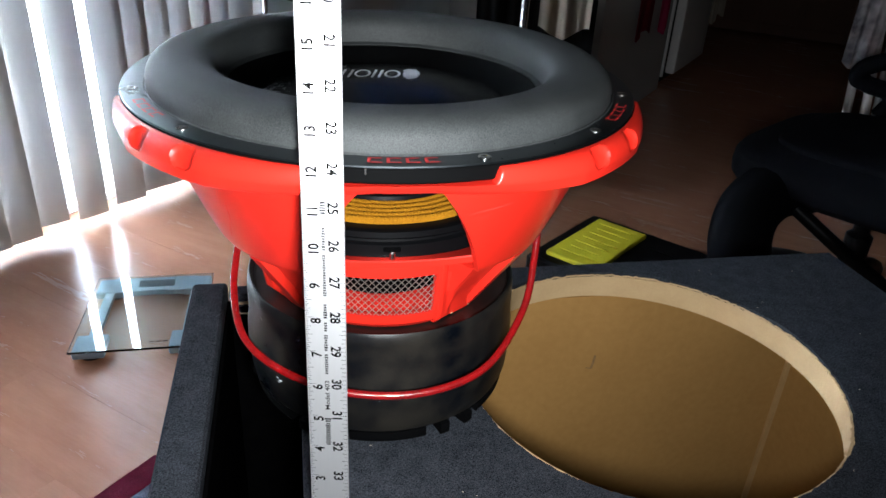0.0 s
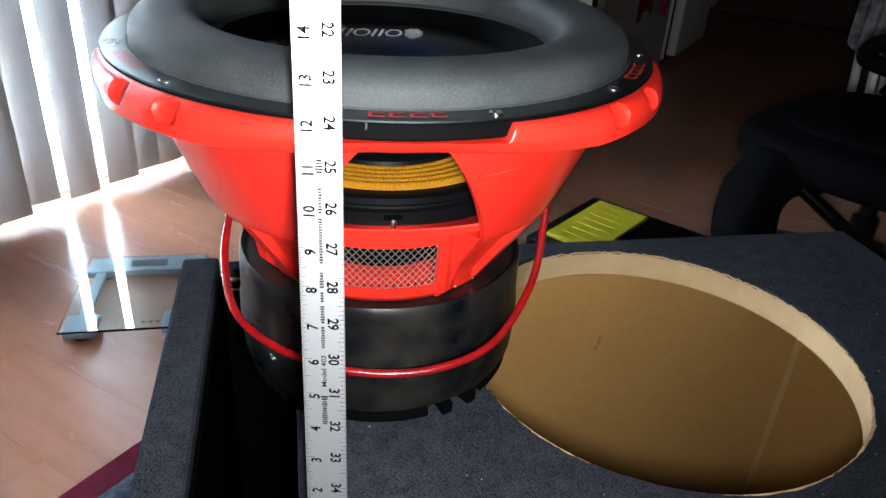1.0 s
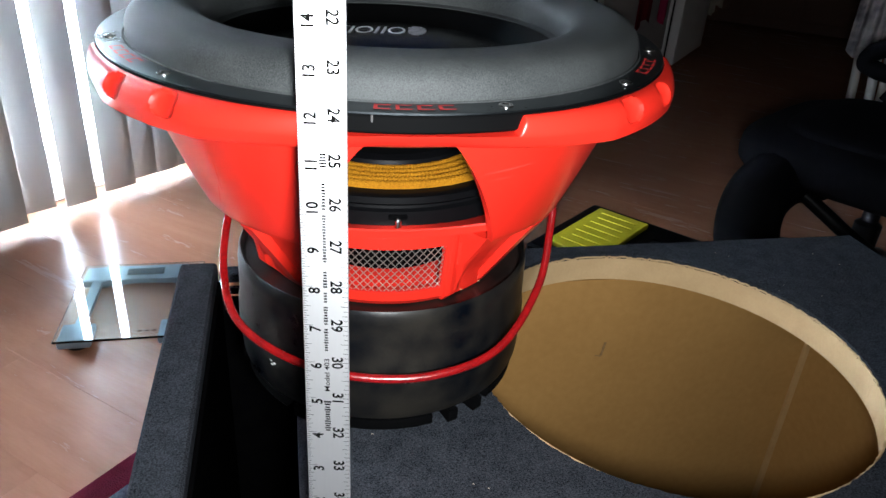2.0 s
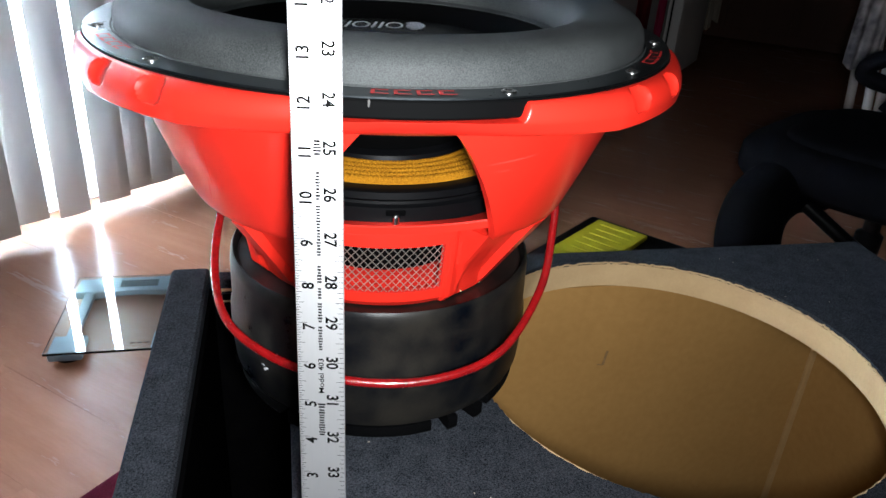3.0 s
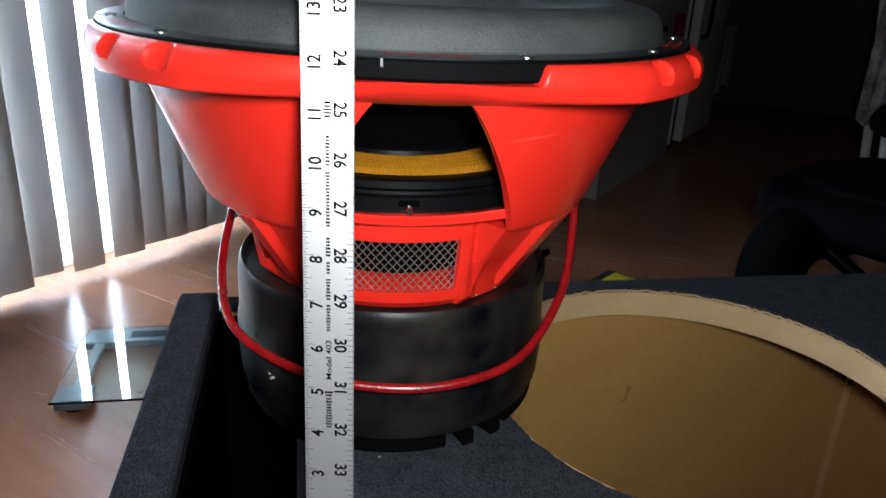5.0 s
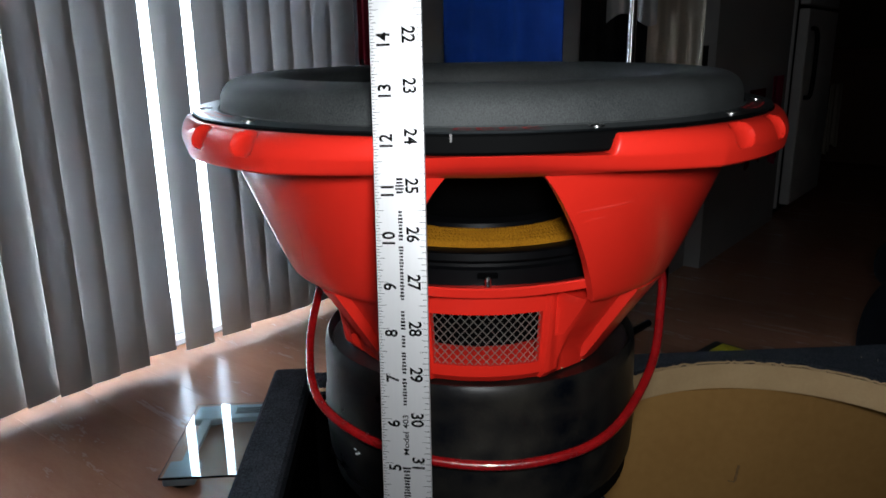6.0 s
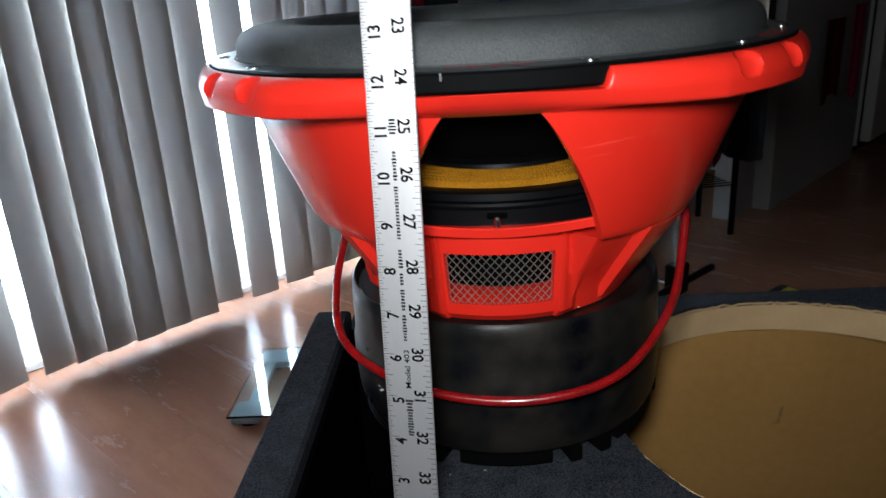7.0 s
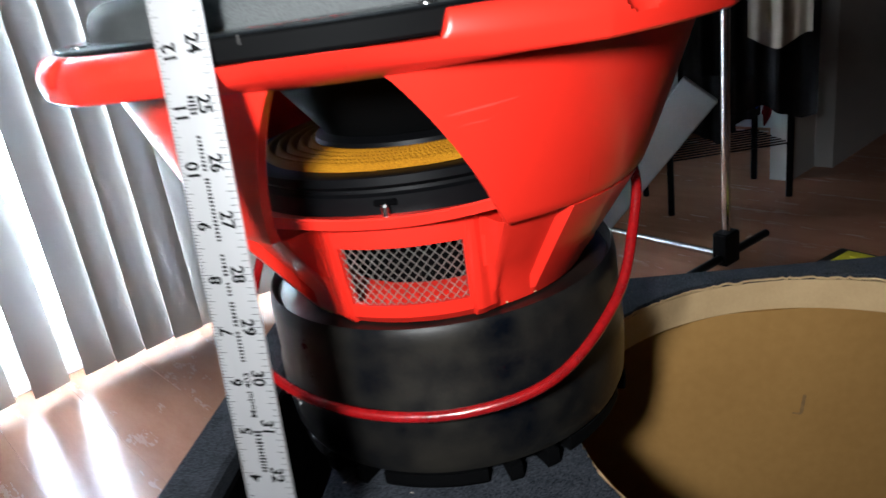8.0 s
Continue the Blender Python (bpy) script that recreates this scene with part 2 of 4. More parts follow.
# ---- room ----
P0 = Vector((-1.58, 1.268, 0))
ALONG, ACROSS = Vector((0.4430, 0.8965, 0)), Vector((0.8965, -0.4430, 0))
ROOM = Matrix(((ALONG.x, -ACROSS.x, 0, P0.x), (ALONG.y, -ACROSS.y, 0, P0.y), (0, 0, 1, 0), (0, 0, 0, 1)))


def rm(a, b, z=0.0, turn=0.0):
    """A pose in the room: a along the blinds, b into the room from them."""
    return ROOM @ pose(a, -b, z, 0, 0, turn)


A0, A1, B1, CEIL = -2.6, 6.9, 4.4, 2.42
floor_base = tagged(part("floor", box(A1 - A0, B1 + 0.3, 0.06, rm((A0 + A1) / 2, B1 / 2, -0.035)), SUBFLOOR), "wood-look laminate floor of narrow boards", "floor", kind="structure")
ceiling = tagged(part("ceiling", box(A1 - A0 + 0.4, B1 + 0.6, 0.1, rm((A0 + A1) / 2, B1 / 2, CEIL + 0.05)), CEILM), "plain ceiling, darkened to cut bounced light", "ceiling", kind="structure")


def wall(name, a0, a1, b0, b1, z0=0.0, z1=CEIL, mat=WALLM, label="plain white painted wall"):
    return tagged(part(name, box(abs(a1 - a0), abs(b1 - b0), z1 - z0, rm((a0 + a1) / 2, (b0 + b1) / 2, (z0 + z1) / 2)), mat), label, "wall", kind="structure")


DOOR0, DOOR1 = -1.0, 1.55
wall("wall_window_near", A0, DOOR0, -0.27, -0.13)
wall("wall_window_far", DOOR1, A1, -0.27, -0.13)
wall("wall_window_top", DOOR0, DOOR1, -0.27, -0.13, 2.08, CEIL)
wall("wall_behind", A0 - 0.12, A0, -0.27, B1, mat=DARKWALL, label="plain brown wall, darkened to cut bounced light")
wall("wall_right", A0, A1, B1, B1 + 0.12, mat=DARKWALL, label="plain brown wall, darkened to cut bounced light")
wall("wall_far", A1, A1 + 0.12, -0.27, B1 + 0.12, mat=DARKWALL, label="plain brown wall, darkened to cut bounced light")
wall("wall_recess", 3.3, 3.42, -0.13, 0.85)
wall("wall_jamb", 2.5, 2.72, 0.82, 0.90)
wall("wall_partition", 2.72, 3.9, 0.82, 0.97)

# sliding glass door behind the blinds
sliding = empty("window_1", rm((DOOR0 + DOOR1) / 2, -0.2), "white framed sliding glass door behind the blinds", "glass door", kind="structure")
W = DOOR1 - DOOR0
for k, x in enumerate((-W / 2 + 0.03, 0.0, W / 2 - 0.03)):
    part("door_stile", box(0.06, 0.05, 2.06, pose(x, 0, 1.05), 0.004), FRAMEM, sliding)
part("bottom_rail", box(W, 0.06, 0.13, pose(0, -0.003, 0.086), 0.004), FRAMEM, sliding)
part("top_rail", box(W, 0.06, 0.07, pose(0, -0.003, 2.045), 0.004), FRAMEM, sliding)
part("door_track", box(W, 0.16, 0.02, pose(0, 0, 0.011), 0.003), FRAMEM, sliding)
for x in (-W / 4, W / 4):
    pane = part("pane", box(W / 2 - 0.06, 0.006, 1.93, pose(x, 0, 1.05)), GLASS, sliding)
    pane.visible_shadow = False

# outside
tagged(part("ground", box(60, 40, 0.1, rm(0, -20.3, -0.12)), PATIO), "sunlit pale concrete outside the door", "ground", kind="structure")


def hedge():
    bm, rnd = bmesh.new(), random.Random(4)
    for k in range(2600):
        c = rm(rnd.uniform(-9, 12), -rnd.uniform(7.0, 8.2), rnd.uniform(0.0, 1.5) ** 1.0).translation
        a, t = rnd.uniform(0, 6.28), rnd.uniform(0.06, 0.16)
        u = Vector((math.cos(a), math.sin(a), rnd.uniform(-0.6, 0.6))) * t
        v = Vector((-math.sin(a), math.cos(a), rnd.uniform(-0.6, 1.0))) * t * 0.6
        bm.faces.new([bm.verts.new(c + w) for w in (u, v, -u, -v)])
    return tagged(part("hedge", bm, HEDGE), "low green hedge across the patio", "hedge", kind="stuff")


hedge()

# ---- vertical blinds ----
blinds = empty("vertical_blind", rm(0, 0), "beige fabric vertical blind with slats nearly closed", "blind")
part("head_rail", box(3.0, 0.05, 0.045, pose(0.2, 0, 2.2), 0.004), FRAMEM, blinds)
# (from, to, tilt, lower edge, set forward): the near slats are turned one way, the far ones the other
SLATS = [(-0.385 - 0.088 * k, -0.277 - 0.088 * k, 0.009, 0.03, 0.0) for k in range(7)] + [
    (-0.297, -0.185, 0.009, 0.03, 0.0), (-0.205, -0.112, 0.009, 0.032, 0.0), (-0.132, -0.044, 0.009, 0.032, 0.0), (-0.003, 0.093, 0.011, 0.026, 0.0),
    (0.130, 0.238, 0.010, 0.032, 0.0), (0.215, 0.322, 0.010, 0.030, 0.0), (0.300, 0.410, 0.009, 0.030, 0.0), (0.388, 0.478, 0.0, 0.029, 0.010),
    (0.455, 0.563, -0.008, 0.028, 0.0), (0.540, 0.658, -0.009, 0.028, 0.0), (0.634, 0.748, -0.014, 0.05, 0.0), (0.793, 0.890, -0.006, 0.026, 0.0),
    (0.933, 1.038, -0.008, 0.030, 0.0), (1.014, 1.127, -0.008, 0.042, 0.0), (1.103, 1.216, -0.008, 0.036, 0.0), (1.192, 1.305, -0.008, 0.035, 0.0),
    (1.281, 1.394, -0.008, 0.035, 0.0), (1.370, 1.483, -0.008, 0.035, 0.0), (1.459, 1.603, -0.008, 0.035, 0.0)]
for a0, a1, lean, low, ahead in SLATS:
    cols = 8
    grid = []
    for z in (low, 0.5, 1.0, 1.6, 2.16):
        row = []
        for k in range(cols + 1):
            f = k / cols
            row.append(Vector((a0 + (a1 - a0) * f, lean * (f * 2 - 1) - ahead - 0.004 * math.sin(math.pi * f), z)))
        grid.append(row)
    slat = part("slat", patch(grid, [[p + Vector((0, 0.0012, 0)) for p in row] for row in grid]), SLAT, blinds, smooth=60)

# ---- subwoofer box ----
BOX_H, BOX_W, BOX_D, PLY = 0.597, 0.906, 0.475, 0.037
BOX = Matrix.Translation((-0.322, 0.735, 0)) @ pose(0, 0, 0, 0, 0, 15.4)   # back corner; x along the back, y backwards
HOLE = (0.507, -0.230, 0.208)
SLOT0, SLOT1 = 0.042, 0.128

enclosure = empty("speaker_box", BOX, "charcoal carpeted double subwoofer box with a round cut-out", "speaker box")


def top_board():
    """The top board with its round hole, carpet side up."""
    bm = bmesh.new()
    x0, x1, y0, y1 = SLOT1, BOX_W - 0.001, -BOX_D, 0.0
    n = 384
    cx, cy, r = HOLE
    tops = []
    for z in (BOX_H, BOX_H - 0.006):
        inner, outer = [], []
        for k in range(n):
            a = 2 * math.pi * k / n
            wob = 0.0012 * math.sin(7 * a) + 0.0012 * noise.noise(Vector((14 * math.cos(a), 14 * math.sin(a), 0))) + 0.0014 * noise.noise(Vector((60 * math.cos(a), 60 * math.sin(a), 3)))
            inner.append(bm.verts.new((cx + (r + wob) * math.cos(a), cy + (r + wob) * math.sin(a), z)))
            dx, dy = math.cos(a), math.sin(a)
            t = min(((x1 if dx > 0 else x0) - cx) / dx if abs(dx) > 1e-6 else 9, ((y1 if dy > 0 else y0) - cy) / dy if abs(dy) > 1e-6 else 9)
            outer.append(bm.verts.new((cx + dx * t, cy + dy * t, z)))
        tops.append((inner, outer))
    (i0, o0), (i1, o1) = tops
    for k in range(n):
        j = (k + 1) % n
        bm.faces.new((i0[k], i0[j], o0[j], o0[k])), bm.faces.new((i1[k], o1[k], o1[j], i1[j]))
        bm.faces.new((i0[k], i1[k], i1[j], i0[j])), bm.faces.new((o0[k], o0[j], o1[j], o1[k]))
    for x in (x0, x1):
        for y in (y0, y1):
            near = [min(o, key=lambda v: (v.co.x - x) ** 2 + (v.co.y - y) ** 2) for o in (o0, o1)]
            for v in near:
                v.co.x, v.co.y = x, y
    return bm


part("top_carpet", top_board(), CARPET, enclosure)
cx, cy, r = HOLE
part("cutout_edge", lathe([(r + 0.004, BOX_H - 0.0061), (r + 0.004, BOX_H - PLY), (r - 0.0005, BOX_H - PLY), (r - 0.001, BOX_H - 0.0061)], 128, True), MDF, enclosure, "raw tan fibreboard edge of the cut-out").location = (cx, cy, 0)
rag = []
for k in range(420):
    a = 2 * math.pi * k / 420
    w = 0.0007 * noise.noise(Vector((33 * math.cos(a), 40 * math.sin(a), 5))) + 0.0007 * noise.noise(Vector((130 * math.cos(a), 130 * math.sin(a), 9)))
    rag.append((cx + (r - 0.0020 + 1.6 * w) * math.cos(a), cy + (r - 0.0020 + 1.6 * w) * math.sin(a), BOX_H - 0.0034 + 1.8 * w))
part("torn_edge", tube(rag, 0.0012, 6, closed=True), MDF, enclosure, "frayed pale paper edge under the carpet", smooth=60)
part("side_wall", box(SLOT0, BOX_D, BOX_H - 0.02, pose(SLOT0 / 2, -BOX_D / 2, (BOX_H - 0.02) / 2 + 0.02), 0.008, 3), CARPET, enclosure)
part("back_wall", box(BOX_W - SLOT0 - 0.004, 0.02, BOX_H - 0.007, pose((BOX_W + SLOT0) / 2, -0.0105, (BOX_H - 0.007) / 2), 0.002), CARPET, enclosure)
part("right_wall", box(0.02, BOX_D - 0.045, BOX_H - 0.007, pose(BOX_W - 0.011, -BOX_D / 2, (BOX_H - 0.007) / 2), 0.002), CARPET, enclosure)
part("front_wall", box(BOX_W - SLOT0 - 0.004, 0.02, BOX_H - 0.007, pose((BOX_W + SLOT0) / 2, -BOX_D + 0.0105, (BOX_H - 0.007) / 2), 0.002), CARPET, enclosure)
# added near-black sheets: the shade down the port is put into their colour
part("port_shade_sheet", box(0.004, BOX_D - 0.043, BOX_H - 0.042, pose(SLOT0 + 0.0022, -BOX_D / 2, BOX_H / 2 + 0.005)), RECESS_SHADE, enclosure, "black sheet for the shade inside the port")
part("port_floor", box(SLOT1 - SLOT0 - 0.002, BOX_D - 0.045, 0.004, pose((SLOT0 + SLOT1) / 2, -BOX_D / 2, 0.024)), RECESS_SHADE, enclosure)
part("port_end", box(SLOT1 - SLOT0 - 0.0012, 0.004, BOX_H - 0.05, pose((SLOT0 + SLOT1) / 2, -0.0235, BOX_H / 2)), RECESS_SHADE, enclosure)
part("port_board", box(0.019, BOX_D - 0.043, BOX_H - 0.0325, pose(SLOT1 + 0.010, -BOX_D / 2, BOX_H / 2 + 0.0095)), RECESS_SHADE, enclosure)
part("bottom_board", box(BOX_W - 0.005, BOX_D - 0.002, 0.019, pose(BOX_W / 2, -BOX_D / 2, 0.0095)), BOARD, enclosure)
part("inner_back", box(BOX_W - 0.155, 0.0035, BOX_H - PLY - 0.021, pose(BOX_W / 2 + 0.06, -0.0224, (BOX_H - PLY) / 2 + 0.0095)), BOARD, enclosure, "bare brown inner face")
bm = bmesh.new()
add_box(bm, 0.0034, 0.0006, 0.022, pose(0.546, -0.0245, 0.447, 0, 8, 0)), add_box(bm, 0.009, 0.0005, 0.0014, pose(0.540, -0.0245, 0.436, 0, 14, 0))
part("scuff", bm, material("brown_scuff", (0.25, 0.142, 0.054), 0.9, amount=0.7, scale=120), enclosure, "dark scuff on the inner board")
part("corner_joint", box(0.010, 0.006, BOX_H - 0.05, pose(BOX_W - 0.032, -0.027, BOX_H / 2 + 0.004), 0.002), material("glue_line", (0.44, 0.275, 0.12), 0.85, 0.0, (0.36, 0.21, 0.085), 0.7, 30, 200, 0.1, 0.0006, spec=0.1), enclosure, "pale glued corner joint")
part("splinter", box(0.03, 0.004, 0.003, pose(SLOT0 + 0.022, -0.028, BOX_H - 0.016, 0, 6, 12), 0.001, 1), MDF, enclosure, "pale wood splinter in the port corner")
part("splinter", box(0.018, 0.002, 0.002, pose(SLOT0 + 0.02, -0.036, BOX_H - 0.026, 0, -9, -20), 0.0006, 1), MDF, enclosure)
part("inner_right", box(0.006, BOX_D - 0.06, BOX_H - PLY - 0.03, pose(BOX_W - 0.026, -BOX_D / 2, (BOX_H - PLY) / 2 + 0.01)), BOARD, enclosure)
part("inner_left", box(0.006, BOX_D - 0.06, BOX_H - PLY - 0.03, pose(SLOT1 + 0.025, -BOX_D / 2, (BOX_H - PLY) / 2 + 0.01)), BOARD, enclosure)

# specks of lint on the carpet
rnd = random.Random(21)
bm = bmesh.new()
left = 46
while left:
    x, y = rnd.uniform(SLOT1 + 0.01, BOX_W - 0.02), rnd.uniform(-BOX_D + 0.01, -0.03)
    if math.hypot(x - cx, y - cy) > r + 0.006:
        add_box(bm, rnd.uniform(0.0006, 0.0022), 0.0006, 0.0005, pose(x, y, BOX_H + 0.0002, 0, 0, rnd.uniform(0, 180)))
        left -= 1
lint = part("carpet_lint", bm, FABRIC_BEIGE)
lint.matrix_world = BOX
tagged(lint, "pale specks of lint on the charcoal carpet", "lint", kind="stuff")

# ---- subwoofer ----
SUB = Matrix.Translation((-0.066, 0.612, BOX_H + 0.0018)) @ pose(0, 0, 0, 1.0, 0, 0) @ pose(0, 0, 0, 0, 0, 12)   # its front window looks along -y here
sub = empty("subwoofer", SUB, "large red-basket subwoofer driver standing upright on the carpeted box", "subwoofer")
FRONT = -90.0


def polar(r, az, h):
    return Vector((r * math.cos(radians(az)), r * math.sin(radians(az)), h))


def smooth01(x, a, b):
    t = max(0.0, min(1.0, (x - a) / (b - a)))
    return t * t * (3 - 2 * t)


WINDOWS = [FRONT, FRONT + 113, FRONT + 269]     # middles of the openings between the arms


def gap(az):
    """Degrees from the middle of the nearest window."""
    return min(abs((az - w + 180) % 360 - 180) for w in WINDOWS)


def ear_gap(az):
    """Degrees from the middle of the nearest of the four low lips of the rim."""
    d = (az - FRONT) % 90
    return min(d, 90 - d)


def arm_radius(h):
    """Outer radius of the basket's shell above its crease."""
    return 0.155 + 0.039 * (max(0.0, h - 0.187) / 0.097) ** 0.93


def skirt_radius(h):
    """Outer radius of the sharply tapering skirt below the crease."""
    return 0.109 + 0.0455 * (h - 0.118) / 0.068


def basket_arm(w):
    """The shell between two windows, whose edges sweep outwards towards the ledge."""
    hs = [0.1868, 0.1885, 0.193] + [0.198 + 0.086 * k / 14 for k in range(15)]
    outer, inner = [], []
    for h in hs:
        half = 7.5 + 16.0 * (max(0.0, 0.284 - h) / 0.08) ** 0.88
        a0, a1 = WINDOWS[w] + half, (WINDOWS + [FRONT + 360])[w + 1] - half
        r = arm_radius(h) - (0.0012 if h < 0.187 else 0.0)
        outer.append([polar(r, a0 + (a1 - a0) * k / 48, h) for k in range(49)])
        inner.append([polar(r - 0.007, a0 + (a1 - a0) * k / 48, h) for k in range(49)])
    return patch(outer, inner)


def foot_radius(az, h, panel):
    """Skirt between the vent panels: a rib beside the panel, a sunken facet, then the full wedge."""
    g = gap(az)
    slip = 4.0 * max(0.0, 0.186 - h) / 0.07
    rib = 0.0028 * smooth01(g, 20.0, 20.8) * (1 - smooth01(g, 22.0, 23.6 + slip))
    facet = skirt_radius(h) - 0.0075 * (1 - smooth01(g, 41.5, 43.0)) * smooth01(h, 0.116, 0.135)
    return panel + rib + (facet - panel) * smooth01(g, 23.5 + slip, 26.5 + slip)


def basket_ring():
    """Skirt under the arms, and the upright band with the vent openings that runs on behind them."""
    azs = [FRONT - 60 + k for k in range(361)]
    azs = sorted({round(a, 3) for a in azs} | {round(w + s * d, 3) for w in WINDOWS for s in (-1, 1) for d in (19, 20.4, 20.8, 22.6, 41.5, 42.2)})
    hs = [0.116, 0.122, 0.131, 0.151, 0.172, 0.180, 0.186, 0.1868, 0.1875, 0.1885, 0.1945, 0.1955]
    band = [0.109, 0.1145, 0.116, 0.119, 0.1215, 0.1225, 0.1230, 0.1230, 0.1245, 0.1325, 0.1340, 0.1330]
    outer, inner, holes = [], [], []
    for k, (h, b) in enumerate(zip(hs, band)):
        out_row, in_row = [], []
        for a in azs:
            lift = min(1.0, gap(a) / 25.0) ** 2
            r = foot_radius(a, h, b) if k < 7 else b + (0.022 * lift if k > 8 else 0.0)
            z = h + (0.009 * lift if k > 8 else 0.0)
            out_row.append(polar(r, a, z))
            in_row.append(polar(r - 0.006 - (0.020 * lift if k > 8 else 0.0), a, z - (0.009 * lift if k > 8 else 0.0)))
        outer.append(out_row), inner.append(in_row)
    for c in range(len(azs) - 1):
        if gap((azs[c] + azs[c + 1]) / 2) < 19:
            holes += [(2, c), (3, c)]
    return patch(outer, inner, None, holes)


def flange():
    """Rim of the basket: low lips over the windows, thick ears with round dimples over the arms."""
    bm = bmesh.new()
    rings, n = [], 1080
    for k in range(n):
        az = FRONT + k * 360.0 / n
        g = ear_gap(az)
        ear = smooth01(g, 15.6, 16.8)
        swell = max(0.0, min(1.0, (g - 5.0) / 29.0))
        top = 0.2965 + (0.3072 - 0.2965) * ear
        r_out, r_low, low = 0.2180 + 0.0115 * swell, 0.2090 + 0.0190 * swell, 0.2874 - 0.0029 * swell
        d = abs(g - 38.6) / 2.6
        prof = [(0.180, 0.279), (0.194, 0.2815), (r_low - 0.0015, low), (r_low, low + 0.0012)]
        for j in range(17):
            f = j / 16
            q = min(1.0, f / 0.42)
            if f < 0.42:
                r, h = r_low + (r_out - r_low) * q ** 0.8, low + 0.0012 + 0.0085 * q
            else:
                u = (f - 0.42) / 0.58
                r = 0.2176 + (r_out - 0.2176) * max(0.0, math.cos(u * math.pi / 2)) ** 0.9
                h = low + 0.0097 + (top - low - 0.0097) * math.sin(u * math.pi / 2)
            dent = max(0.0, 1 - d * d - ((f - 0.66) / 0.28) ** 2) ** 0.5
            prof.append((max(r - 0.0036 * dent * swell, 0.2174), h - 0.0032 * dent * swell) if f > 0.42 else (r - 0.0036 * dent * swell, h - 0.0032 * dent * swell))
        prof += [(0.2172, top), (0.192, 0.2962), (0.180, 0.2962)]
        rings.append([bm.verts.new(polar(r, az, h)) for r, h in prof])
    m = len(rings[0])
    for k in range(n):
        p, q = rings[k], rings[(k + 1) % n]
        for j in range(m):
            bm.faces.new((p[j], q[j], q[(j + 1) % m], p[(j + 1) % m]))
    return bm


for w in range(3):
    part("basket_arm", basket_arm(w), RED, sub, "glossy red cast basket arm", smooth=30)
skirt = part("basket_ring", basket_ring(), RED, sub, "glossy red lower basket ring with vents", smooth=30)
part("rim", flange(), RED, sub, "red scalloped rim of the basket", smooth=28)
# wear on the paint: thin scratches on the arms and chipped spots along the skirt's lower edge
SCUFF = material("scratched_red_paint", (0.70, 0.048, 0.034), 0.55, 0.0, (0.64, 0.03, 0.02), 0.8, 60, 300, 0.2, 0.0004, spec=0.2)
for a0, h0, a1, h1, wide_by in ((16.0, 0.2575, 27.0, 0.2605, 0.0006), (18.0, 0.2515, 23.0, 0.2520, 0.0003), (44.0, 0.215, 45.5, 0.199, 0.0012),
                               (-44.0, 0.246, -46.5, 0.220, 0.0009), (-41.0, 0.238, -40.6, 0.2345, 0.0010), (-47.0, 0.224, -51.0, 0.204, 0.0008)):
    bm = bmesh.new()
    edge = [[bm.verts.new(polar(arm_radius(h) + 0.0004, FRONT + a0 + (a1 - a0) * k / 10, h)) for h in (h0 + (h1 - h0) * k / 10 - e, h0 + (h1 - h0) * k / 10 + e)]
            for k in range(11) for e in (wide_by * (0.35 + 0.65 * math.sin(math.pi * k / 10)) + (0.0 if abs(a1 - a0) > 3.5 else 0.0006),)]
    for p, q in zip(edge, edge[1:]):
        bm.faces.new((p[0], q[0], q[1], p[1]))
    part("scratch", bm, SCUFF, sub, "pale scratch in the red paint")
rnd = random.Random(31)
for k in range(16):
    az = FRONT + (29 + 16 * rnd.random()) * rnd.choice((-1, 1)) + rnd.choice((0, 120, 240))
    part("paint_chip", box(rnd.uniform(0.001, 0.004), 0.0012, rnd.uniform(0.0008, 0.0016), Matrix.Translation(polar(foot_radius(az, 0.1175, 0.110) - 0.0001, az, 0.1172)) @ pose(0, 0, 0, 0, 0, az + 90), 0.0003, 1), MDF, skirt, "bare chipped spot")
part("gasket", lathe([(0.188, 0.2975), (0.2155, 0.2975), (0.2168, 0.299), (0.2168, 0.3072), (0.2160, 0.3082), (0.188, 0.3082)], 160, True), CONE, sub, "black rubber gasket", smooth=30)
trim = part("trim_ring", lathe([(0.195, 0.3083), (0.2158, 0.3083), (0.2161, 0.3087), (0.2156, 0.3096), (0.195, 0.3098)], 160, True), RING, sub, "dark satin metal trim ring", smooth=30)
part("ring_seam", box(0.0012, 0.004, 0.0042, Matrix.Translation(polar(0.2153, FRONT - 6.5, 0.3066)) @ pose(0, 0, 0, 0, 0, -6.5)), STEEL, sub)

roll = [(0.1988, 0.3098), (0.1978, 0.3108)]
for k in range(29):
    a = math.pi * k / 28
    roll.append((0.1690 + 0.0278 * math.copysign(abs(math.cos(a)) ** 0.72, math.cos(a)), 0.3085 + 0.0232 * math.sin(a) ** 0.62))
roll += [(0.1405, 0.3060), (0.136, 0.304), (0.136, 0.301), (0.150, 0.301), (0.188, 0.307)]
part("surround", lathe(roll, 160, True), ROLL, sub, "dusty black rubber surround roll", smooth=50)
part("cone", lathe([(0.1355, 0.3035), (0.128, 0.299), (0.112, 0.290), (0.108, 0.2885), (0.060, 0.221), (0.062, 0.2195), (0.112, 0.286), (0.1345, 0.301)], 128, True), CONE, sub, "black paper cone", smooth=40)
cap = part("dust_cap", lathe([(0.1095, 0.2885), (0.1085, 0.291), (0.100, 0.2935), (0.06, 0.2965), (0.02, 0.2978), (0.0005, 0.298), (0.0005, 0.295), (0.1, 0.2895)], 96, True), DUSTCAP, sub, "glossy black dust cap", smooth=40)
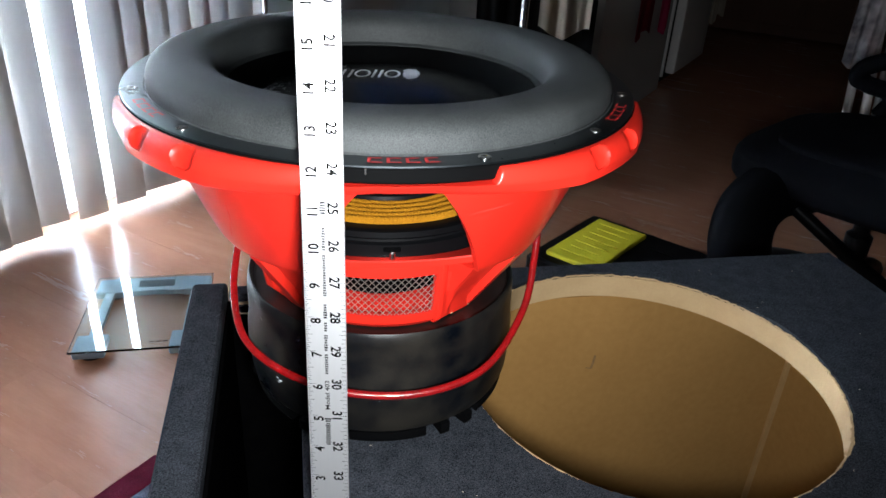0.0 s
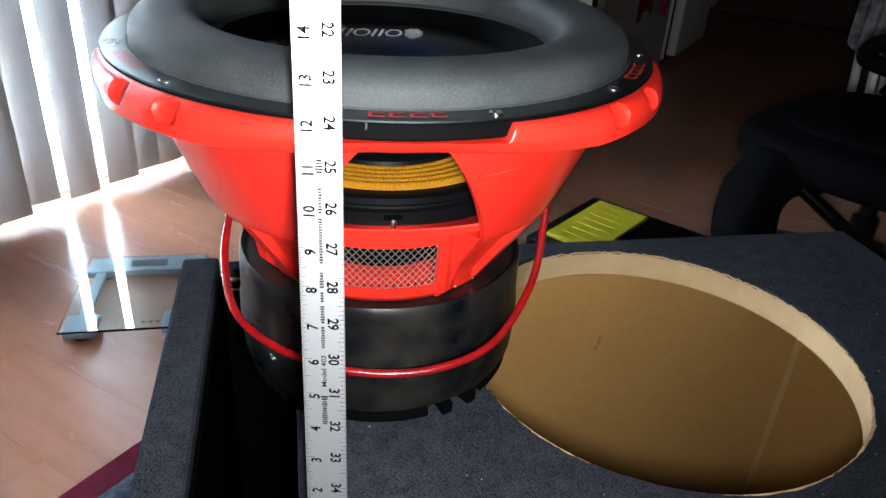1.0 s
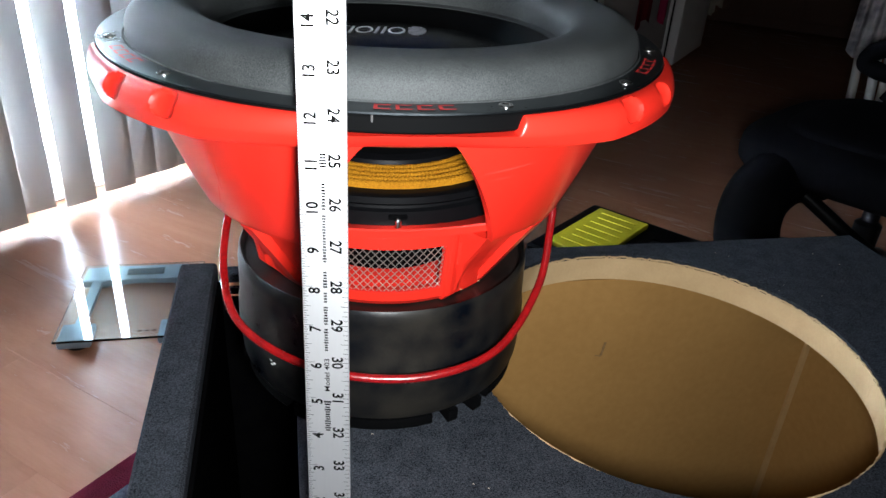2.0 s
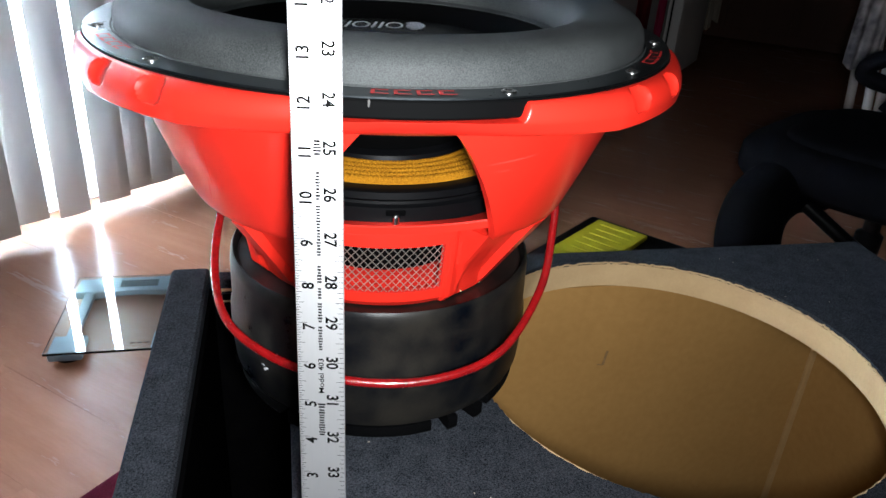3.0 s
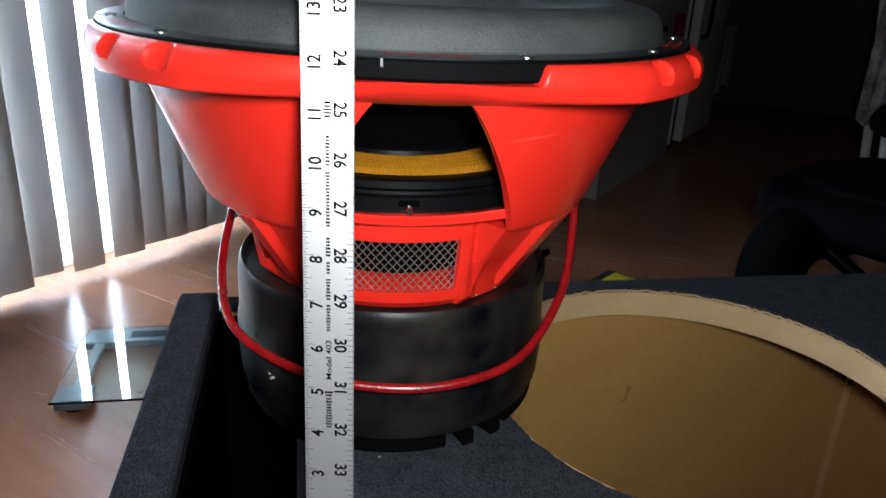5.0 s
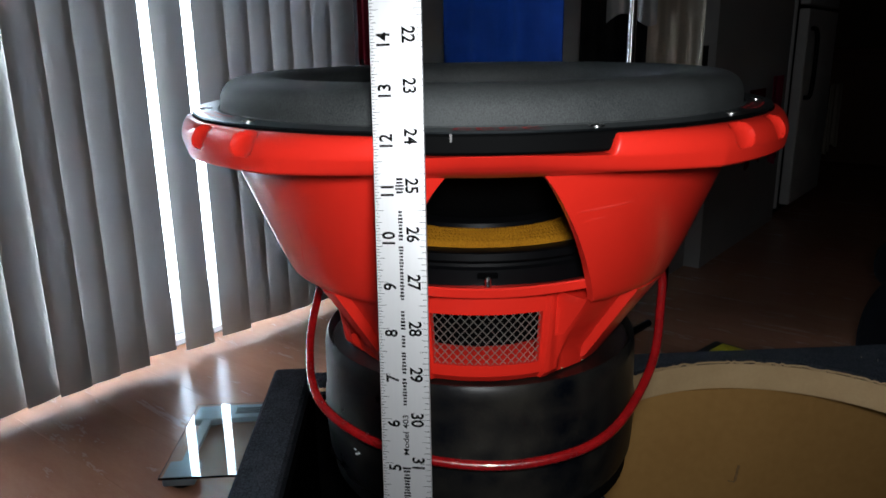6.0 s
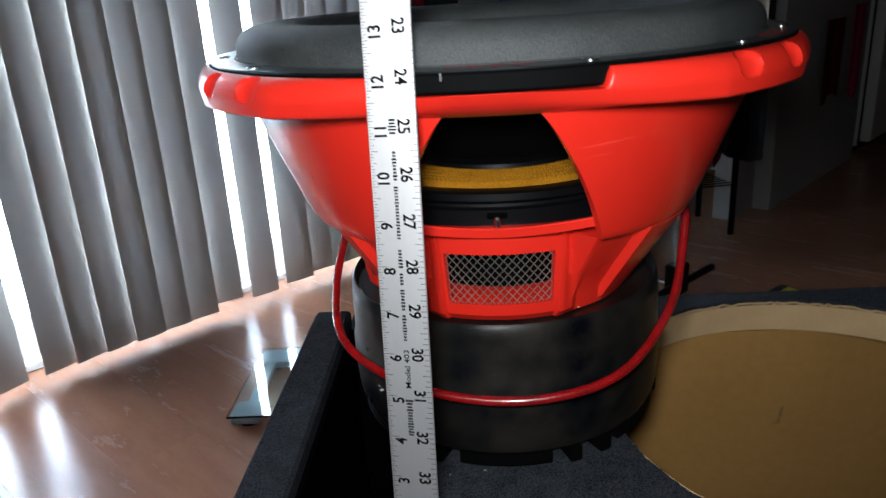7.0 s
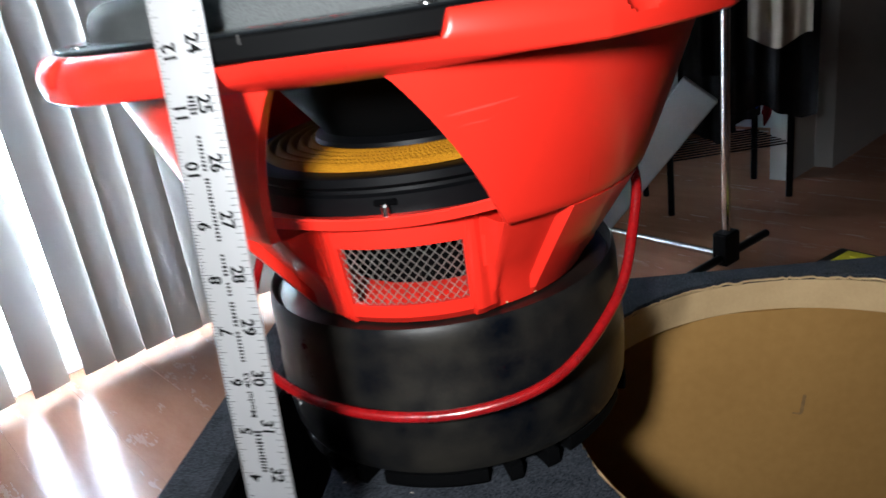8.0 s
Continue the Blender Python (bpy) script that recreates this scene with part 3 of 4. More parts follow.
part("coil_former", lathe([(0.062, 0.224), (0.062, 0.150), (0.057, 0.150), (0.057, 0.224)], 96, True), BLACKP, sub, smooth=30)
part("glue_ring", lathe([(0.060, 0.229), (0.068, 0.2285), (0.0745, 0.225), (0.0755, 0.2215), (0.070, 0.217), (0.060, 0.216)], 96, True), BLACKP, sub, smooth=40)


def spider():
    """Corrugated cloth disc: six rounded ridges with a slanting weave in them."""
    bm = bmesh.new()
    segs, rows = 800, 54
    grid = []
    for j in range(rows + 1):
        f = j / rows
        ridge = abs(math.sin(math.pi * 6 * f)) ** 0.8
        lean = 1 if int(6 * f) % 2 else -1
        row = []
        for k in range(segs):
            weave = 0.00045 * math.sin(2 * math.pi * 200 * k / segs + lean * 9 * math.pi * f) * ridge
            row.append(bm.verts.new(polar(0.066 + 0.0462 * f, 360.0 * k / segs, 0.2178 + 0.0048 * ridge + weave)))
        grid.append(row)
    for j in range(rows):
        for k in range(segs):
            bm.faces.new((grid[j][k], grid[j + 1][k], grid[j + 1][(k + 1) % segs], grid[j][(k + 1) % segs]))
    return bm


part("spider", spider(), SPIDER, sub, "golden corrugated woven spider", smooth=80)
landing = part("spider_ring", lathe([(0.1110, 0.2172), (0.1215, 0.2180), (0.1258, 0.2172), (0.1264, 0.2125), (0.1228, 0.2095), (0.1232, 0.2075), (0.1268, 0.2062), (0.1272, 0.189), (0.1105, 0.186), (0.1085, 0.2140)], 128, True), BLACKP, sub, "black spider landing ring", smooth=30)
for k in range(3):
    # a short slot in the landing ring over each stud, its depth painted black
    slot = part("slot", box(0.014, 0.003, 0.0042, Matrix.Translation(polar(0.1262, WINDOWS[k], 0.2025)) @ pose(0, 0, 0, 0, 0, WINDOWS[k] - FRONT), 0.0008, 1), RECESS_SHADE, landing, "dark slot in the ring")
part("top_plate", lathe([(0.02, 0.106), (0.124, 0.106), (0.1265, 0.109), (0.1265, 0.112), (0.1245, 0.1145), (0.02, 0.1145)], 128, True), GLOSSB, sub, "shiny black steel top plate", smooth=30)
part("inner_frame", lathe([(0.072, 0.115), (0.099, 0.115), (0.099, 0.119), (0.09, 0.125), (0.072, 0.127)], 96, True), RED, sub, smooth=30)
part("pole_piece", lathe([(0.001, 0.115), (0.0715, 0.115), (0.0715, 0.152), (0.064, 0.16), (0.001, 0.16)], 64, True), CONE, sub, "black centre pole")
boot = [(0.03, 0.012), (0.126, 0.012), (0.130, 0.0145), (0.1330, 0.022), (0.1348, 0.050), (0.1344, 0.066), (0.1328, 0.0705), (0.1322, 0.110), (0.1310, 0.1185), (0.1290, 0.1215), (0.1275, 0.119), (0.1268, 0.105), (0.03, 0.100)]
rubber_boot = part("magnet_boot", lathe(boot, 160, True), RUBBER, sub, "dusty black rubber magnet boot", smooth=30)
for k in range(6):
    a = FRONT + 60 * k
    part("foot_pad", lathe([(0.085, 0.0005), (0.128, 0.0005), (0.1295, 0.003), (0.1295, 0.0118), (0.085, 0.0118)], 12, True, a - 16, a + 16), CONE, rubber_boot)
    for d in (-24, 24):
        part("foot_fin", lathe([(0.11, 0.0005), (0.1325, 0.0005), (0.1335, 0.003), (0.1335, 0.0132), (0.11, 0.0132)], 3, True, a + d - 1.9, a + d + 1.9), CONE, rubber_boot)


def mesh_grille(mid):
    """Expanded-metal vent in a window's band."""
    bm = bmesh.new()
    rows, cols = 6, 13
    for k in range(-rows * 2, cols + rows * 2 + 1):
        for sgn in (1, -1):
            pts = []
            for j in range(rows * 2 + 1):
                u = k + sgn * j * 0.5
                if -0.02 <= u <= cols + 0.02:
                    pts.append(polar(0.1135 + 0.0055 * j / (rows * 2), mid - 19.4 + 38.8 * u / cols, 0.130 + 0.043 * j / (rows * 2)))
            if len(pts) > 1:
                tube(pts, 0.00034, 4, bm)
    return bm


for k in range(3):
    part("vent_mesh", mesh_grille(WINDOWS[k]), WIRE, skirt, "grey diamond wire mesh vent")
    pin = part("mounting_pin", lathe([(0.0008, 0.1945), (0.0026, 0.1945), (0.0026, 0.2010), (0.0018, 0.2025), (0.0008, 0.2025)], 12, True), STEEL, skirt, "threaded steel stud")
    pin.location = polar(0.1295, WINDOWS[k], 0.0)
    part("stud_clip", box(0.030, 0.006, 0.006, Matrix.Translation(polar(0.1280, WINDOWS[k], 0.1925)) @ pose(0, 0, 0, 0, 0, WINDOWS[k] - FRONT), 0.001), RED, skirt)
for k in range(12):
    az = FRONT + 15 + 30 * k
    scr = part("screw", lathe([(0.0006, 0.0012), (0.0022, 0.0012), (0.0026, 0.0020), (0.0044, 0.0020), (0.0050, 0.0012), (0.0050, -0.001), (0.0006, -0.001)], 20, True), STEEL, trim, "shiny hex socket screw", smooth=30)
    scr.location, scr.scale = polar(0.2065, az, 0.3096), (0.9, 0.9, 0.55)
# printed marks on the trim ring, as plain strokes in their colour
for k in range(6):
    for j in range(4):
        az = FRONT + 60 * k + (j - 1.5) * 3.4
        bm = bmesh.new()
        for da, dr, wa, wr in ((-1.05, 0, 0.6, 0.0085), (0.1, 0.0035, 2.3, 0.0016), (0.1, -0.0035, 2.3, 0.0016)):
            pts = [(az + da - wa / 2, -wr / 2), (az + da + wa / 2, -wr / 2), (az + da + wa / 2, wr / 2), (az + da - wa / 2, wr / 2)]
            bm.faces.new([bm.verts.new(polar(0.2060 + dr + q, a, 0.3101)) for a, q in pts])
        part("printed_mark", bm, REDINK, trim)
# silver emblem on the dust cap, as plain shapes
bm = bmesh.new()
for k in range(7):
    y = -0.0108 + 0.0036 * k
    w = (0.0125 ** 2 - y * y) ** 0.5
    bm.faces.new([bm.verts.new(p) for p in ((-w + (0.004 if k < 5 else 0), y - 0.0013, 0), (w, y - 0.0013, 0), (w, y + 0.0013, 0), (-w + (0.004 if k < 5 else 0), y + 0.0013, 0))])
emblem = part("emblem_disc", bm, WHITEINK, cap, "silver striped disc emblem")
EMB = Vector((-0.008, 0.046, 0.29775))
emblem.matrix_local = Matrix.Translation(EMB + Vector((0.035, 0.0, 0.0))) @ pose(0, 0, 0, 0, 0, -12) @ Matrix.Diagonal((0.75, 1.4, 1, 1))
for x, ring in ((0.0185, True), (0.0075, False), (0.0015, False), (-0.0095, True), (-0.024, False)):
    bm = bmesh.new()
    if ring:
        lathe([(0.0060, 0), (0.0084, 0)], 32, bm=bm)
    else:
        for dx in ((0,) if x > 0 else (-0.004, 0.004)):
            bm.faces.new([bm.verts.new((dx + sx * 0.0014, sy * 0.0084, 0)) for sx, sy in ((-1, -1), (1, -1), (1, 1), (-1, 1))])
    part("emblem_stroke", bm, WHITEINK, cap).matrix_local = Matrix.Translation(EMB + Vector((x, 0, 0))) @ pose(0, 0, 0, 0, 0, -12) @ Matrix.Diagonal((0.9, 1.6, 1, 1))
chip = bmesh.new()
for a, b in ((-0.8, 0.0016), (0.5, -0.0008), (1.3, 0.0004), (-0.2, -0.0022)):
    chip.faces.new([chip.verts.new(polar(0.1353, -137.2 + a + da, 0.0489 + b + dz)) for da, dz in ((-0.8, 0.0002), (0.3, -0.0007), (0.9, 0.0004), (-0.1, 0.0009))])
part("paint_chip", chip, WHITEINK, rubber_boot, "white scuff on the boot")

# red cable slung round the boot
INV = SUB.inverted()
ctrl = [(-0.19, 0.66, 0.775), (-0.201, 0.615, 0.772), (-0.2015, 0.585, 0.745), (-0.196, 0.545, 0.711), (-0.172, 0.500, 0.688), (-0.125, 0.472, 0.6755), (-0.066, 0.4635, 0.668),
        (-0.005, 0.474, 0.6685), (0.045, 0.505, 0.6785), (0.075, 0.555, 0.708), (0.083, 0.590, 0.745), (0.082, 0.615, 0.776), (0.06, 0.66, 0.79)]
part("speaker_cable", tube(curve_points([INV @ Vector(p) for p in ctrl], 10), 0.0035, 14), CABLE, sub, "thick translucent red speaker cable", smooth=60)

# ---- ruler ----
INCH = 0.0254
RW = 0.0275
foot = Vector((-0.063, 0.3505, BOX_H + 0.0005))
axis = Vector((-0.006, 0.024, 0.203)).normalized()
wide = Vector((math.cos(radians(2)), math.sin(radians(2)), 0))
wide = (wide - axis * wide.dot(axis)).normalized()
face = wide.cross(axis)     # out of the printed face
RUL = Matrix(((wide.x, -face.x, axis.x, foot.x), (wide.y, -face.y, axis.y, foot.y), (wide.z, -face.z, axis.z, foot.z), (0, 0, 0, 1)))
ruler = empty("ruler", RUL, "aluminium yardstick with black inch marks standing on the box", "ruler")
blade = part("blade", box(RW, 0.0016, 36 * INCH, pose(0, 0.0008, 18 * INCH), 0.0004, 1), ALU, ruler)
bm = bmesh.new()
for k in range(36 * 16):
    z = (k / 16 + 0.1) * INCH
    long = 0.0062 if k % 16 == 0 else 0.0048 if k % 8 == 0 else 0.0037 if k % 4 == 0 else 0.0028 if k % 2 == 0 else 0.002
    for s in (-1, 1):
        if s > 0 and k % 2:
            continue
        x = s * RW / 2
        bm.faces.new([bm.verts.new(p) for p in ((x - s * 0.0003, -0.0001, z - 0.00013), (x - s * long, -0.0001, z - 0.00013), (x - s * long, -0.0001, z + 0.00013), (x - s * 0.0003, -0.0001, z + 0.00013))])
tagged(part("graduation", bm, INK, blade, "fine black graduation lines"), kind="stuff")
for k in range(1, 36):
    for s in (-1, 1):
        me = text_mesh(str(k if s < 0 else 36 - k), 0.0096, 0.00024)
        me.materials.append(INK)
        num = new("numeral", me)
        num.parent = blade
        # the figures of one edge run up the blade, those of the other down it
        num.matrix_local = pose(s * 0.0062, -0.00012, (k + (0.0 if s < 0 else 0.1)) * INCH, 90, 0, 0) @ pose(0, 0, 0, 0, 0, 90 if s < 0 else -90) @ Matrix.Diagonal((0.86, 1, 1, 1))
me = text_mesh("Model 403", 0.0052, 0.00007)
me.materials.append(INK)
words = new("lettering", me)
words.parent = blade
words.matrix_local = pose(0.0002, -0.00012, 5.75 * INCH, 90, 0, 0) @ pose(0, 0, 0, 0, 0, 90) @ Matrix.Diagonal((1.05, 0.85, 1, 1))
# the maker's mark and address as plain strokes
rnd = random.Random(8)
for z0, z1, wide_by in ((4.15, 4.85, 0.0030), (4.9, 5.02, 0.0038), (6.42, 7.05, 0.0020), (7.12, 7.62, 0.0020), (7.7, 8.0, 0.0020), (8.08, 8.5, 0.0020), (8.72, 9.9, 0.0020), (9.98, 10.62, 0.0020), (10.95, 11.25, 0.0036)):
    z = z0
    while z < z1 - 0.03:
        w = rnd.uniform(0.036, 0.05)
        bm = bmesh.new()
        h = wide_by * rnd.choice((0.95, 0.95, 1.25))
        bm.faces.new([bm.verts.new(p) for p in ((-h / 2, -0.00012, z * INCH), (h / 2, -0.00012, z * INCH), (h / 2, -0.00012, (z + w) * INCH), (-h / 2, -0.00012, (z + w) * INCH))])
        part("printed_mark", bm, INK, blade)
        z += w + 0.027

# ---- bathroom scale ----
SCALE = Matrix.Translation((-0.798, 1.497, 0)) @ pose(0, 0, 0, 0, 0, 15.5)
scale = empty("bathroom_scale", SCALE, "clear glass bathroom scale with silver corner pads on the floor", "scale")
SX, SY, SZ = 0.30, 0.352, 0.034
pane = part("glass_plate", box(SX, SY, 0.006, pose(0, 0, SZ), 0.0012, 1), GREENGLASS, scale, "clear glass plate with green edges")
pane.visible_shadow = False
for sx in (-1, 1):
    for sy in (-1, 1):
        x, y = sx * (SX / 2 - 0.042), sy * (SY / 2 - 0.042)
        pad = part("corner_pad", box(0.072, 0.072, 0.020, pose(x, y, 0.0205), 0.008, 3), SILVER, scale, "silver corner pad", smooth=40)
        part("foot", lathe([(0.001, 0.0), (0.026, 0.0), (0.028, 0.003), (0.028, 0.0105), (0.001, 0.0105)], 24, True), BLACKP, pad).location = (x, y, 0)
        for k in range(7):
            a = 2 * math.pi * k / 7
            part("pad_ridge", box(0.014, 0.0016, 0.0012, pose(x, y, 0.0306, 0, 0, math.degrees(a)) @ pose(0.013, 0, 0)), SILVER, pad)


def display_bar():
    """The bar along the back, deeper in the middle."""
    bm = bmesh.new()
    n, top, low = 20, [], []
    for k in range(n + 1):
        f = k / n
        x = -0.105 + 0.21 * f
        y0 = 0.090 + 0.030 * (2 * f - 1) ** 2 - 0.012 * math.cos(2 * math.pi * f)
        for z, row in ((0.0302, top), (0.016, low)):
            row.append((bm.verts.new((x, y0, z)), bm.verts.new((x, 0.170, z))))
    for k in range(n):
        (a, b), (c, d), (e, f), (g, h) = top[k], top[k + 1], low[k], low[k + 1]
        bm.faces.new((a, c, d, b)), bm.faces.new((e, f, h, g)), bm.faces.new((a, e, g, c)), bm.faces.new((b, d, h, f))
    bm.faces.new((top[0][0], top[0][1], low[0][1], low[0][0])), bm.faces.new((top[n][0], low[n][0], low[n][1], top[n][1]))
    return bm


bar = part("display_bar", display_bar(), SILVER, scale, "silver display housing")
part("display", box(0.092, 0.034, 0.002, pose(0.005, 0.137, 0.0306), 0.0006, 1), LCD, bar, "grey liquid crystal display")
for sx in (-1, 1):
    part("side_strut", box(0.024, SY - 0.15, 0.012, pose(sx * (SX / 2 - 0.042), 0, 0.022), 0.004), SILVER, scale)
for k in range(3):
    part("printed_mark", box(0.010, 0.004, 0.0003, pose(0.032 + 0.016 * k, -0.150, SZ + 0.0033, 0, 0, 8 * (k - 1)), 0), INK, scale)

# ---- rug ----
rug = empty("rug", Matrix.Translation((-0.607, 0.965, 0.004)) @ pose(0, 0, 0, 0, 0, -27.5), "burgundy bordered rug with a dark blue pattern", "rug")
part("border", box(0.055, 2.2, 0.008, pose(0.0275, -1.03, 0.004), 0.003), BURG, rug, "burgundy woven border")
part("pile", box(1.5, 2.2, 0.0075, pose(0.806, -1.03, 0.0042), 0.002), NAVY, rug, "dark blue patterned pile")

# ---- exercise step ----
STEP = Matrix.Translation((0.417, 2.153, 0)) @ pose(0, 0, 0, 0, 0, -35.5)
step = empty("aerobic_step", STEP, "black aerobic step with yellow grip pad on the floor", "step")
part("deck_groove", box(0.20, 0.012, 0.003, pose(0.31, -0.06, 0.0875), 0.001, 1), BLACKP, step)
part("deck", box(0.50, 0.40, 0.085, pose(0.205, -0.157, 0.0445), 0.02, 3), BLACKP, step, "black plastic deck", smooth=40)
grip = part("grip_pad", box(0.168, 0.318, 0.016, pose(0.084, -0.159, 0.092), 0.006, 3), YELLOW, step, "yellow ribbed rubber pad", smooth=40)
for x0 in (0.084,):
    for k in range(7):
        part("rib", box(0.118 - 0.006 * (k % 3), 0.006, 0.003, pose(x0 + 0.006 * (k % 2), -0.035 - 0.04 * k, 0.1012), 0.001, 1), YELLOW, grip)

# ---- office chair ----
def cushion(sx, sy, sz, m):
    """A padded block with full, rounded sides."""
    bm = bmesh.new()
    power = lambda v, e: math.copysign(abs(v) ** e, v)
    rows = []
    for j in range(17):
        a = math.pi * (j / 16 - 0.5)
        rows.append([bm.verts.new(m @ Vector((sx / 2 * power(math.cos(a), 0.45) * power(math.cos(b), 0.5),
                                              sy / 2 * power(math.cos(a), 0.45) * power(math.sin(b), 0.5), sz / 2 * power(math.sin(a), 0.6))))
                     for b in (2 * math.pi * k / 48 for k in range(48))])
    for j in range(16):
        for k in range(48):
            bm.faces.new((rows[j][k], rows[j][(k + 1) % 48], rows[j + 1][(k + 1) % 48], rows[j + 1][k]))
    bmesh.ops.remove_doubles(bm, verts=bm.verts, dist=1e-5)
    return bm


CH = Matrix.Translation((1.003, 1.727, 0)) @ pose(0, 0, 0, 0, 0, -41.3)
chair = empty("office_chair", CH, "black leather office chair with looped armrests", "chair")
part("seat", cushion(0.61, 0.61, 0.13, pose(0, 0, 0.475)), LEATHER, chair, smooth=60)
part("seat_roll", cushion(0.48, 0.48, 0.06, pose(0.02, 0.0, 0.528)), LEATHER, chair, smooth=60)
part("backrest", cushion(0.12, 0.52, 0.62, pose(0.42, 0.02, 0.86, 0, 12, 0)), LEATHER, chair, smooth=60)
for sy, lift in ((1, 0.0), (-1, 0.0)):
    pts = curve_points([(0.30, sy * 0.31, 0.44), (0.37, sy * 0.33, 0.60), (0.33, sy * 0.33, 0.68), (0.18, sy * 0.33, 0.69), (0.12, sy * 0.33, 0.61), (0.15, sy * 0.31, 0.44)], 8)
    part("armrest", tube(pts, 0.022, 12), LEATHER, chair, smooth=60)
part("armrest", tube(curve_points([(0.02, 0.31, 0.70), (-0.10, 0.31, 0.69), (-0.185, 0.31, 0.655), (-0.205, 0.31, 0.62), (-0.17, 0.31, 0.605), (-0.10, 0.31, 0.59), (-0.12, 0.30, 0.53)], 8), 0.024, 12), LEATHER, chair, "black looped armrest", smooth=60)
part("gas_lift", lathe([(0.001, 0.10), (0.032, 0.10), (0.032, 0.30), (0.02, 0.31), (0.02, 0.43), (0.001, 0.43)], 24, True), BLACKP, chair, smooth=40)
for k in range(5):
    a = radians(72 * k + 20)
    c, n_ = math.cos(a), math.sin(a)
    spoke = part("base_leg", tube(curve_points([(0.03 * c, 0.03 * n_, 0.17), (0.16 * c, 0.16 * n_, 0.15), (0.30 * c, 0.30 * n_, 0.10), (0.35 * c, 0.35 * n_, 0.075)], 6), 0.028, 10), BLACKP, chair, smooth=50)
    cast = part("caster", lathe([(0.001, -0.024), (0.028, -0.024), (0.033, -0.016), (0.033, 0.016), (0.028, 0.024), (0.001, 0.024)], 20, True), BLACKP, spoke, smooth=40)
    cast.matrix_local = Matrix.Translation((0.35 * c, 0.35 * n_, 0.0335)) @ pose(0, 0, 0, 90, 0, math.degrees(a))
sweep = curve_points([(-0.10, -0.16, 0.45), (-0.15, -0.25, 0.44), (-0.17, -0.318, 0.40), (-0.167, -0.343, 0.33), (-0.149, -0.327, 0.25), (-0.11, -0.28, 0.16)], 8)
part("side_pad", tube(sweep, 0.072, 14), LEATHER, chair, "black padded side bolster", smooth=60)
part("strut", tube([(-0.101, -0.258, 0.42), (0.009, -0.240, 0.353), (0.16, -0.215, 0.27)], 0.017, 10), BLACKP, chair, "black steel strut under the seat", smooth=60)


# ---- garment rack and what hangs there ----
def cloth(name, width, top, bottom, folds, depth, mat, m, label, category, seed=0, taper=0.0, ragged=0.02):
    """A hanging cloth with folds, its upper edge at the height top over the pose m."""
    rnd = random.Random(seed)
    ph = [rnd.uniform(0, 6.28) for _ in range(4)]
    grid = []
    for j in range(13):
        f = j / 12
        row = []
        for k in range(41):
            u = k / 40 * 2 - 1
            y = depth * (0.3 + 0.7 * f) * (math.sin(folds * u * 3.1 + ph[0]) * 0.6 + math.sin(folds * u * 5.3 + ph[1]) * 0.4)
            z = top + (bottom - top) * f + ragged * f * math.sin(3 * u + ph[2])
            row.append(Vector((u * width / 2 * (1 - taper * (1 - f)), y, z)))
        grid.append(row)
    ob = part(name, patch(grid, [[p + Vector((0, 0.003, 0)) for p in row] for row in grid]), mat, smooth=60)
    ob.matrix_world = m
    return tagged(ob, label, category)


rack = empty("garment_rack", Matrix.Translation((0.115, 2.27, 0)) @ pose(0, 0, 0, 0, 0, 149), "chrome garment rack with black plastic feet", "garment rack")
RL = 1.15
for x in (0.0, RL):
    part("upright", tube([(x, 0, 0.09), (x, 0, 1.62)], 0.0125, 14), STEEL, rack, "chrome tube", smooth=60)
    part("foot_block", box(0.05, 0.07, 0.10, pose(x, 0, 0.062), 0.012, 3), BLACKP, rack, smooth=40)
    part("foot_bar", tube([(x, -0.22, 0.035), (x, 0.22, 0.035)], 0.0125, 12), BLACKP, rack, smooth=60)
part("base_rail", tube([(0, 0, 0.035), (RL, 0, 0.035)], 0.010, 12), STEEL, rack, "chrome tube", smooth=60)
part("hanging_rail", tube([(-0.05, 0, 1.62), (RL + 0.05, 0, 1.62)], 0.0125, 14), STEEL, rack, "chrome tube", smooth=60)
cloth("hanging_towel", 0.50, 1.60, 0.80, 3, 0.02, FABRIC_BLUE, pose(-0.30, 2.52, 0, 0, 0, -31), "blue cloth hanging from the garment rack", "cloth", 1)
cloth("hanging_coat", 0.36, 1.60, 0.62, 3, 0.03, FABRIC_BLACK, pose(-0.82, 2.72, 0, 0, 0, -31), "black coat hanging from the garment rack", "coat", 2)
cloth("hanging_scarf", 0.05, 1.60, 0.90, 2, 0.01, FABRIC_RED, pose(-0.80, 2.60, 0, 0, 0, -31), "red scarf hanging over a black coat", "scarf", 3)
cloth("hanging_shirt", 0.155, 1.60, 1.03, 2, 0.02, FABRIC_WHITE, pose(0.118, 2.46, 0, 0, 0, -5), "pale shirt hanging from the garment rack", "shirt", 4)
cloth("hanging_trousers", 0.17, 1.60, 0.61, 2, 0.015, FABRIC_BEIGE, pose(0.257, 2.50, 0, 0, 0, -5), "beige trousers hanging on the rack", "trousers", 5)
bag = cloth("hanging_bag", 0.21, 0.95, 0.39, 2, 0.03, FABRIC_BLACK, pose(0.262, 2.56, 0, 0, 0, -5), "black bag hanging on the rack", "bag", 6)
board = part("ironing_board", box(0.13, 0.03, 0.60, pose(-0.15, 2.50, 0.262, 0, 40, 0), 0.012, 3), FABRIC_WHITE, smooth=40)
tagged(board, "pale cloth-covered board leaning under the rack", "ironing board")
